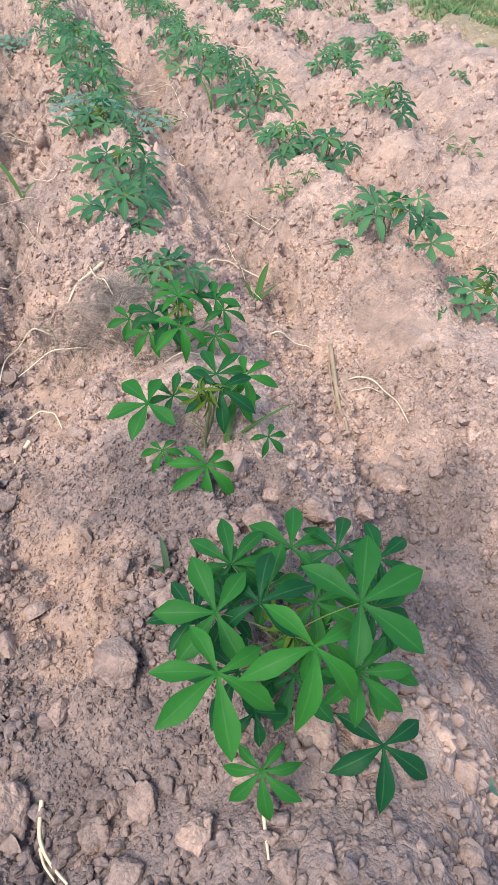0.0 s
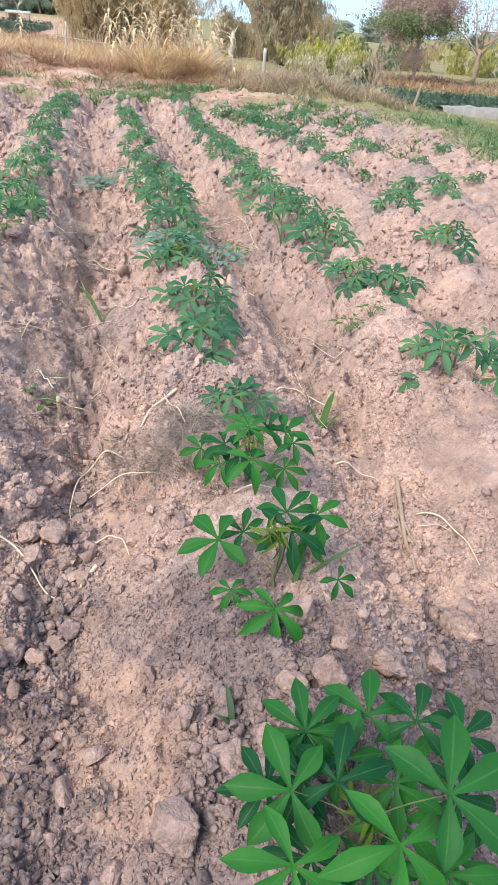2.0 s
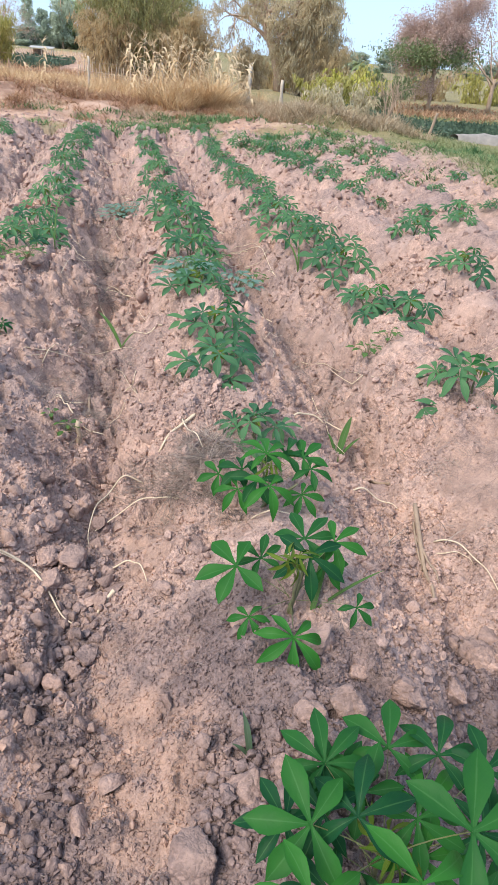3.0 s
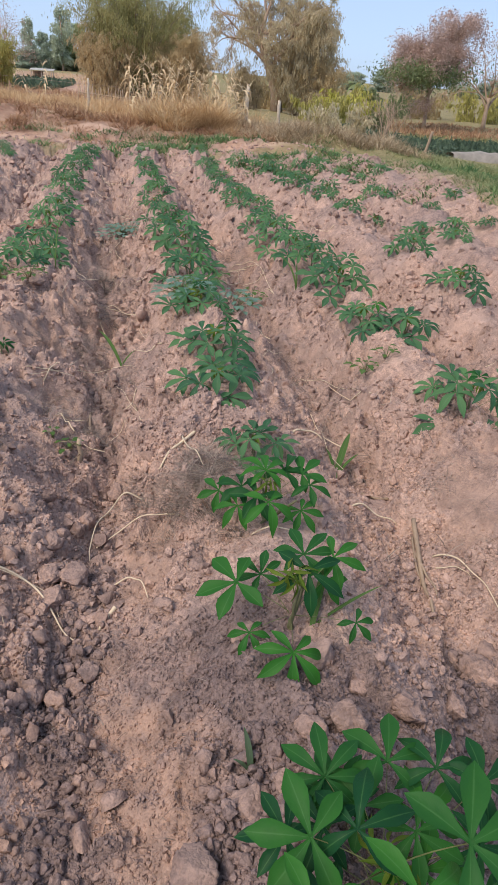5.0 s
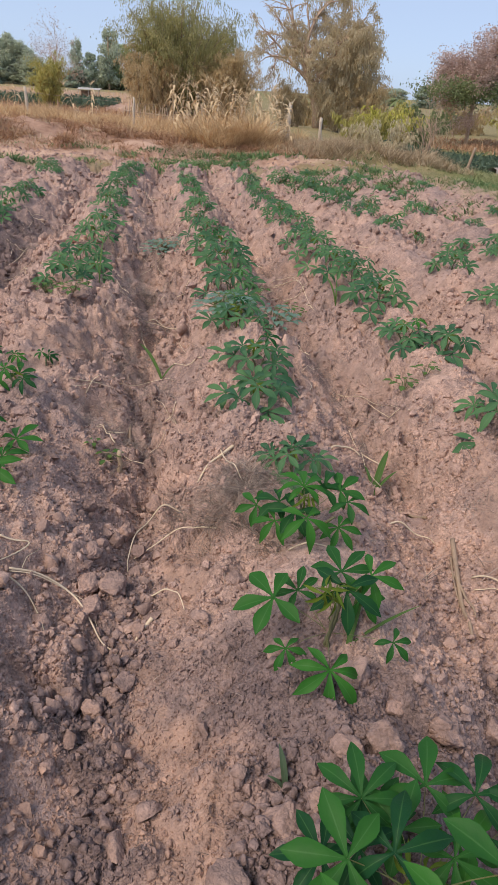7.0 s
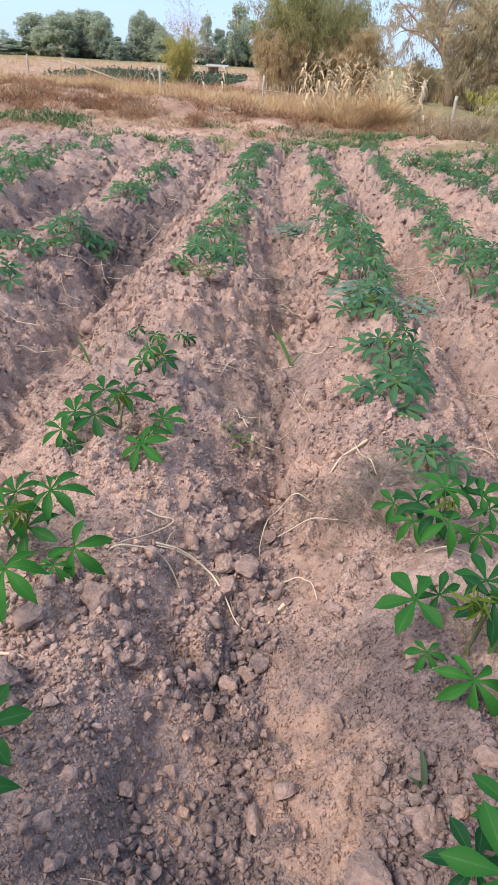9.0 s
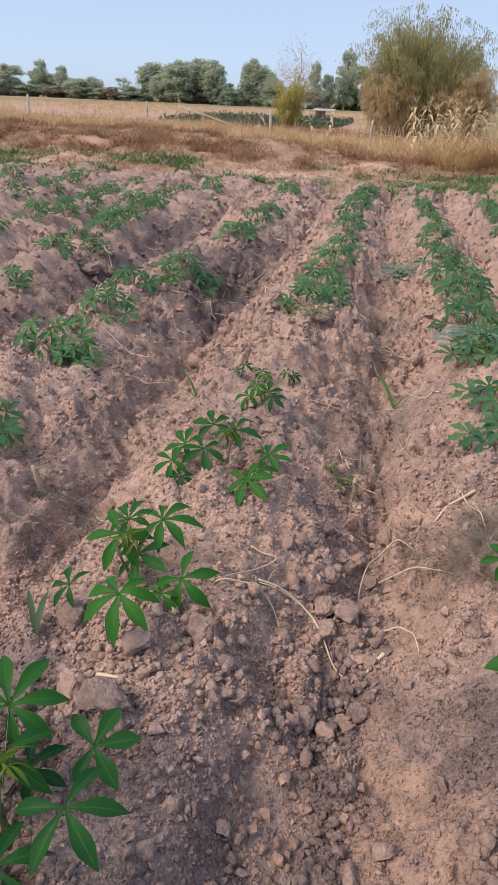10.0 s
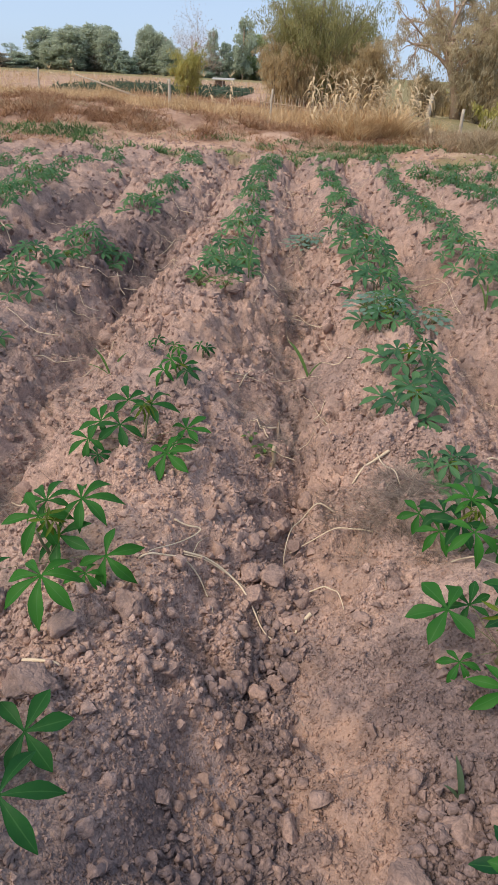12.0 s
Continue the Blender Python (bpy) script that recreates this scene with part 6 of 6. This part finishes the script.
clump("bamboo_clump", 0.0, 38.5, "large olive bamboo clump behind the fence", 110, 6.3, 2.5, 130000, 0.12, OLIVE, 501, base_spread=1.3)
clump("bamboo_clump", 2.35, 37.3, "tawny bamboo clump with drooping dry foliage", 50, 3.9, 1.4, 60000, 0.11, TAWNY, 502, base_spread=0.9)
clump("bamboo_clump", -1.3, 36.8, "low tawny bamboo thicket behind the fence", 34, 3.5, 1.1, 36000, 0.11, TAWNY, 503, base_spread=0.7)
# direction and reach of each limb
TREE_LIMBS = [(-1.0, 0.2, 0.95, 3.6), (-0.5, -0.5, 1.3, 3.4), (0.1, 0.4, 1.5, 3.4), (0.6, -0.3, 1.1, 3.6), (1.1, 0.3, 0.7, 3.7), (1.3, -0.4, 0.3, 3.5), (0.9, -0.8, 0.1, 2.8), (0.3, -0.9, 0.5, 2.6), (-0.7, -0.8, 0.3, 1.8), (1.2, 0.6, 0.0, 3.2), (-0.7, 0.6, 1.4, 3.6), (0.4, 0.1, 0.2, 2.4)]
drooping_tree(6.55, 34.0, "tall grey-brown tree with drooping sparse crown", TREE_LIMBS, 100000, 0.10, GREY_LEAF, 504)
clump("bamboo_clump", 7.9, 33.3, "tawny drooping thicket under the tall tree", 40, 3.0, 1.3, 42000, 0.10, TAWNY, 505, base_spread=0.9)
clump("bamboo_clump", 5.2, 34.6, "grey-brown drooping thicket under the tall tree", 26, 2.2, 0.7, 20000, 0.10, GREY_LEAF, 506, base_spread=0.5)
clump("young_bamboo", -6.05, 36.0, "young yellow-green bamboo with bare feathery tops", 18, 3.0, 0.8, 14000, 0.11, YELLOW_GREEN, 507, base_spread=0.2, low=0.35)
tree("bare_tree", -6.05, 38.0, "pale leafless feathery sapling", 2.0, 0.04, 8, 3, 0.95, PALE_BARK, PINK, 1500, 0.08, 0.3, 508, 0.0, 2.4)
tree("flowering_tree", 16.35, 40.0, "tree with pinkish-brown crown over green lower boughs", 2.8, 0.10, 9, 3, 1.3, PALE_BARK, PINK, 40000, 0.11, 0.32, 509, 0.0, 1.5, 0.5,
     extra=[("lower_crown", TREE_GREEN, 6000, (-0.5, -0.3, 2.7), np.array([2.3, 1.8, 0.6]), 0.16)])
tree("bare_tree", 21.5, 43.0, "nearly leafless grey tree beyond the crop", 1.8, 0.13, 7, 3, 1.9, PALE_BARK, PINK, 1500, 0.14, 0.4, 510, 0.0, 1.6)
clump("bush", 8.7, 30.0, "bright yellow-green bush beyond the dyke", 22, 1.75, 0.9, 5000, 0.16, LIME, 511, "bush", 0.7, 0.1)
clump("bush", 7.4, 29.0, "pale dry bush beyond the dyke", 18, 1.3, 0.8, 3500, 0.16, YELLOW_GREEN, 512, "bush", 0.8, 0.1)
clump("bush", 10.4, 31.5, "olive green bush beyond the dyke", 18, 1.5, 0.9, 3500, 0.16, TREE_GREEN, 513, "bush", 0.7, 0.1)


def palm(x, y, height, seed):
    rng = np.random.default_rng(seed)
    top = new("palm_tree")
    top.matrix_basis = pose(x, y, on_ground(x, y))
    tagged(top, "small distant palm with dark green fronds", "tree")
    b = Buf()
    tube(b, [(0, 0, -0.1), (0.1, 0, height * 0.5), (0.15, 0, height)], [0.2, 0.16, 0.12], 6)
    part("trunk", b.mesh("trunk", BARK), top)
    for i in range(14):
        a, up = i * 2.4, rng.uniform(0.1, 0.9)
        d = np.array([math.cos(a), math.sin(a), 0])
        side = np.array([-math.sin(a), math.cos(a), 0])
        b, verts, faces = Buf(), [], []
        for j in range(9):
            t = j / 8
            c = d * 1.7 * t + np.array([0, 0, 1.7 * up * t - 1.5 * t * t])
            w = 0.32 * math.sin(math.pi * (0.1 + 0.88 * t)) * (1.0 if j % 2 else 0.6)
            verts += [c - side * w - [0, 0, 0.5 * w], c, c + side * w - [0, 0, 0.5 * w]]
        for j in range(8):
            faces += [(3 * j, 3 * j + 1, 3 * j + 4, 3 * j + 3), (3 * j + 1, 3 * j + 2, 3 * j + 5, 3 * j + 4)]
        b.add(verts, faces)
        part("frond", b.mesh("frond", TREE_GREEN), top, m=Matrix.Translation((0.15, 0, height)))


palm(27.0, 90.0, 1.9, 520)
clump("dry_bush", 4.8, 16.9, "pale grey dry bush at the dyke end", 20, 1.0, 0.55, 3600, 0.10, PALE_LEAF, 523, "bush", 0.55, 0.15)
# leafless shrub at the end of the dyke
tree("dead_shrub", 5.9, 16.8, "leafless grey shrub at the end of the dyke", 0.25, 0.025, 9, 2, 0.62, PALE_BARK, GREY_LEAF, 0, 0.1, 0.1, 521, 0.0, 2.6)
tree("dead_shrub", 6.25, 17.2, "leafless grey shrub with thin twigs", 0.2, 0.02, 7, 2, 0.55, PALE_BARK, GREY_LEAF, 0, 0.1, 0.1, 522, 0.0, 2.6)

# hedges and far trees
for k, (x, y, h, r, m) in enumerate([(13.0, 52, 2.0, 1.6, 0), (15.6, 54, 2.3, 1.7, 1), (18.6, 53, 2.1, 1.8, 0), (22.0, 54, 2.6, 1.9, 2), (25.5, 52, 2.9, 2.0, 1), (29.0, 53, 2.7, 2.0, 0), (32.5, 54, 3.0, 2.2, 2), (12.0, 60, 2.4, 1.6, 2),
                                     (10.0, 48, 1.7, 1.4, 1), (8.2, 47, 1.9, 1.4, 2), (36, 54, 3.2, 2.2, 1), (40, 56, 3.4, 2.2, 0)]):
    clump("bush", x, y, ("dark green bush in a hedge beyond the crop", "yellow-green bush in a hedge beyond the crop", "brownish dry bush in a hedge beyond the crop")[m], 18, h, r, 3200, 0.3, (TREE_GREEN, YELLOW_GREEN, TAWNY)[m], 530 + k, "bush", r * 0.7, 0.08, "hedge beyond the crop")
def far_tree(x, label, material, seed, top, belly, puffs, leaves, size):
    """A distant tree ten metres high and six wide: a forked trunk and a crown of leafy puffs, widest at belly, starting at top[0]."""
    rng = np.random.default_rng(seed)
    t = new("eucalyptus")
    t.matrix_basis = pose(x, 200.0, on_ground(x, 200.0))
    tagged(t, label, "tree", "far row of trees")
    centres = []
    while len(centres) < puffs:
        h = rng.uniform(top[0], top[1])
        wide = 3.0 * (1 - abs(h - belly) / (top[1] - top[0] + 0.5)) ** 0.6
        a, r = rng.uniform(0, 2 * math.pi), wide * math.sqrt(rng.uniform(0.05, 1)) * 0.85
        centres.append((r * math.cos(a), r * math.sin(a), h, 0.5 + 0.24 * wide * rng.uniform(0.6, 1.3)))
    centres = np.array(centres)
    wood = Buf()
    tube(wood, [(0, 0, -0.3), (0.1, 0, top[0] * 0.6), (0.0, 0.1, belly), (0.1, 0, top[1] - 0.8)], [0.22, 0.18, 0.11, 0.04], 6)
    for c in centres[::3]:
        tube(wood, [(0.05, 0.05, min(c[2] * 0.6, belly)), (c[0] * 0.5, c[1] * 0.5, c[2] * 0.85), c[:3]], [0.08, 0.05, 0.02], 4)
    part("trunk", wood.mesh("trunk", PALE_BARK), t)
    pick = rng.integers(0, puffs, leaves)
    ball = rng.normal(0, 1, (leaves, 3))
    ball *= (rng.uniform(0, 1, leaves) ** 0.45 / np.linalg.norm(ball, axis=1))[:, None]
    pts = centres[pick, :3] + ball * centres[pick, 3:] * [1, 1, 0.9]
    v, f = leaf_cloud(rng, pts, size, size * 0.45, 0.5)
    b = Buf()
    b.add(v, f)
    part("crown", b.mesh("crown", material), t)
    return t


# leaf colours of the far row, lightened in place of air haze
HAZY_DARK_GREEN = island_material("hazy_dark_leaf", [(0.05, (0.29, 0.35, 0.29)), (0.5, (0.36, 0.43, 0.34)), (0.9, (0.43, 0.50, 0.39))], 0.42)
HAZY_WILLOW = island_material("hazy_light_leaf", [(0.05, (0.31, 0.37, 0.19)), (0.5, (0.39, 0.46, 0.24)), (0.9, (0.46, 0.53, 0.30))])
HAZY_BROWN = island_material("hazy_brown_leaf", [(0.05, (0.29, 0.27, 0.21)), (0.5, (0.38, 0.35, 0.27)), (0.9, (0.46, 0.42, 0.33))], 0.4)
# slim, broad, tall and thin, low bushy, open-crowned, brown scrubby, dark upright and light drooping trees, haze
# painted into their leaves
FAR = [far_tree(-117.3, "distant grey-green eucalyptus tree in a row", HAZY_GREEN, 560, (0.6, 9.6), 5.6, 44, 7000, 0.55),
       far_tree(-93.0, "distant broad green tree in a row", HAZY_GREEN, 561, (0.4, 9.5), 6.2, 60, 9000, 0.55),
       far_tree(-105.9, "distant tall thin eucalyptus tree", HAZY_GREEN, 562, (1.6, 9.7), 6.2, 32, 5000, 0.5),
       far_tree(-96.3, "distant low dark green bushy tree", HAZY_DARK_GREEN, 563, (0.2, 9.3), 3.6, 50, 7000, 0.6),
       far_tree(-82.0, "distant tree with an open flat crown", HAZY_DARK_GREEN, 564, (5.6, 9.6), 8.0, 12, 1300, 0.40),
       far_tree(-55.3, "distant brown scrubby tree", HAZY_BROWN, 565, (0.2, 9.4), 4.0, 44, 6000, 0.6),
       far_tree(-22.3, "distant dark upright tree", HAZY_DARK_GREEN, 566, (0.3, 9.8), 3.6, 40, 6000, 0.55),
       far_tree(-15.8, "distant light green drooping tree", HAZY_WILLOW, 567, (0.3, 9.5), 5.6, 50, 8000, 0.55)]
# x, height, width and type along the row
WEST_TREES = [
    (-117.3, 6.8, 6.7, 0), (-113.5, 8.2, 7.2, 0), (-110.4, 7.0, 4.8, 0), (-105.9, 9.1, 5.3, 2), (-104.6, 6.3, 5.3, 0),
    (-101.6, 6.0, 5.3, 0), (-98.6, 7.8, 4.9, 2), (-96.3, 4.4, 4.6, 3), (-93.0, 5.0, 6.3, 1), (-90.0, 5.6, 5.7, 1),
    (-86.9, 3.0, 6.8, 3), (-82.0, 5.7, 4.7, 4), (-79.3, 3.8, 5.4, 1), (-74.9, 3.4, 6.1, 3), (-71.2, 9.6, 9.5, 1),
    (-67.2, 7.4, 8.8, 1), (-62.7, 10.0, 8.5, 1),
]
EAST_TREES = [
    (-59.1, 10.9, 8.0, 1), (-55.4, 10.6, 7.5, 1), (-53.0, 9.1, 6.0, 0), (-55.3, 4.9, 8.7, 5), (-49.9, 3.4, 5.4, 3),
    (-47.6, 5.5, 6.4, 3), (-43.9, 11.3, 5.9, 1), (-40.5, 9.8, 6.9, 1), (-37.1, 7.1, 6.4, 1), (-26.7, 10.8, 4.4, 2),
    (-25.3, 5.0, 6.3, 3), (-22.3, 8.0, 4.0, 6), (-20.0, 7.6, 3.8, 6), (-17.6, 13.3, 6.5, 2), (-15.8, 10.5, 7.9, 7),
    (-28.7, 1.6, 6.3, 3), (-31.2, 3.2, 7.4, 1),
]
WEST_TREES += [(-122 - 6.5 * i, 5.5 + 3.0 * math.sin(i * 2.3), 6.5, (1, 0, 3, 2)[i % 4]) for i in range(6)]
WEST_TREES += [(-140 + 4.4 * i, 3.0 + 1.0 * math.sin(i * 3.1), 8.0, (1, 5, 3, 0)[i % 4]) for i in range(30)]
EAST_TREES += [(-10 + 5.5 * i, 5.0 + 2.0 * math.sin(i * 2.1), 6.5, (1, 3, 0)[i % 3]) for i in range(4)]
EAST_TREES += [(60 + 9.5 * i, 4.5 + 1.5 * math.sin(i * 1.7), 7.0, (1, 3, 0)[i % 3]) for i in range(6)]
first = {}
rng = np.random.default_rng(580)
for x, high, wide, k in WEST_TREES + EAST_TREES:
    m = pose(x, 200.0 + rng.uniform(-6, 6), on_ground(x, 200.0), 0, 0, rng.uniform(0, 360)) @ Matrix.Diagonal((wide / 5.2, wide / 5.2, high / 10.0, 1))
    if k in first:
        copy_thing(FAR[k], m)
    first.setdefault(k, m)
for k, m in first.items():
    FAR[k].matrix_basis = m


# scattered dead weeds and low scrub on the dry plain beyond the dyke
def dry_scrub(name, count, x0, x1, y0, y1, height, seed, material, label):
    rng = np.random.default_rng(seed)
    spots = np.stack([rng.uniform(x0, x1, 90), rng.uniform(y0, y1, 90)], 1)
    at = spots[rng.integers(0, 90, count)] + rng.normal(0, 1, (count, 2)) * [0.9, 0.5]
    base = np.stack([at[:, 0], at[:, 1], ground_height(at[:, 0], at[:, 1], False) - 0.02], 1)
    v, f = blades(rng, base, height * rng.uniform(0.3, 1.2, count) ** 1.5, np.full(count, 0.035), rng.uniform(0.1, 0.9, count), 3, 0.5)
    b = Buf()
    b.add(v, f)
    tagged(part(name, b.mesh(name, material), label=label), label, "scrub", kind="stuff")


dry_scrub("dry_scrub", 7000, -30, 2, 25, 60, 0.55, 590, RED_GRASS, "dead brown weeds scattered on the dry plain")
dry_scrub("dry_scrub", 5000, -60, -2, 60, 150, 1.1, 591, DRY_GRASS, "straw-coloured scrub on the distant plain")


# ---- hut, low channel wall ----
def box(buf, x0, x1, y0, y1, z0, z1):
    v = [(x, y, z) for x in (x0, x1) for y in (y0, y1) for z in (z0, z1)]
    buf.add(v, [(0, 1, 3, 2), (4, 6, 7, 5), (0, 4, 5, 1), (2, 3, 7, 6), (0, 2, 6, 4), (1, 5, 7, 3)])


TIN = grain_material("weathered_tin", (0.32, 0.30, 0.28), (0.52, 0.50, 0.47), (8, 2, 2), 0.6, 0.3)
CONCRETE = grain_material("pale_concrete", (0.21, 0.19, 0.17), (0.32, 0.295, 0.27), (6, 6, 6), 0.9, 0.4)


def hut(x, y, width, height, seed, label):
    shed = new("field_hut")
    z0 = on_ground(x, y)
    shed.matrix_basis = pose(x, y, z0)
    tagged(shed, label, "hut")
    w, d = width / 2, width * 0.35
    for px in (-w, 0, w):
        for py in (-d, d):
            b = Buf()
            tube(b, [(px * 0.92, py, -0.1), (px * 0.92, py, height * (0.85 if py < 0 else 1.0))], [0.06, 0.05], 6)
            part("post", b.mesh("post", POST), shed)
    b = Buf()
    n = 24
    s = np.linspace(-w * 1.1, w * 1.1, n)
    top = [(q, e * d * 1.3, height * (0.83 if e < 0 else 1.02) + 0.02 * (i % 2)) for e in (-1, 1) for i, q in enumerate(s)]
    low = [(a, c, e - 0.03) for a, c, e in top]
    b.add(top + low, [(i, i + 1, n + i + 1, n + i) for i in range(n - 1)] + [(2 * n + i, 3 * n + i, 3 * n + i + 1, 2 * n + i + 1) for i in range(n - 1)] + [(i, 2 * n + i, 2 * n + i + 1, i + 1) for i in range(n - 1)])
    part("roof", b.mesh("roof", TIN, False), shed, "weathered corrugated tin roof")
    b = Buf()
    box(b, -w * 0.9, w * 0.1, d * 0.7, d * 0.8, 0.0, height * 0.7)
    part("wall", b.mesh("wall", TWIG, False), shed, "dark slatted back wall")
    b = Buf()
    box(b, -w * 0.9, w * 0.9, -d * 0.8, d * 0.7, height * 0.22, height * 0.27)
    part("platform", b.mesh("platform", TWIG, False), shed)


hut(-12.9, 110.0, 3.0, 1.1, 1, "small open field hut with tin roof on posts")
hut(24.5, 42.0, 2.2, 1.5, 2, "dark open shed beside dry maize")
b = Buf()
xs = np.linspace(0, 8.0, 30)
ring = [(0.0, -0.45, -0.1), (0.0, -0.30, 0.22), (0.0, 0.0, 0.30), (0.0, 0.30, 0.22), (0.0, 0.45, -0.1)]
rng = np.random.default_rng(601)
verts = [(x, q[1] + 0.05 * rng.normal(), q[2] + 0.025 * rng.normal()) for x in xs for q in ring]
faces = [(5 * i + k, 5 * i + k + 1, 5 * i + k + 6, 5 * i + k + 5) for i in range(29) for k in range(4)]
b.add(verts, faces)
tagged(part("channel_wall", b.mesh("channel_wall", CONCRETE), m=pose(10.7, 23.4, on_ground(12, 23.4))), "low rounded pale concrete channel bank beside the crop", "channel wall")
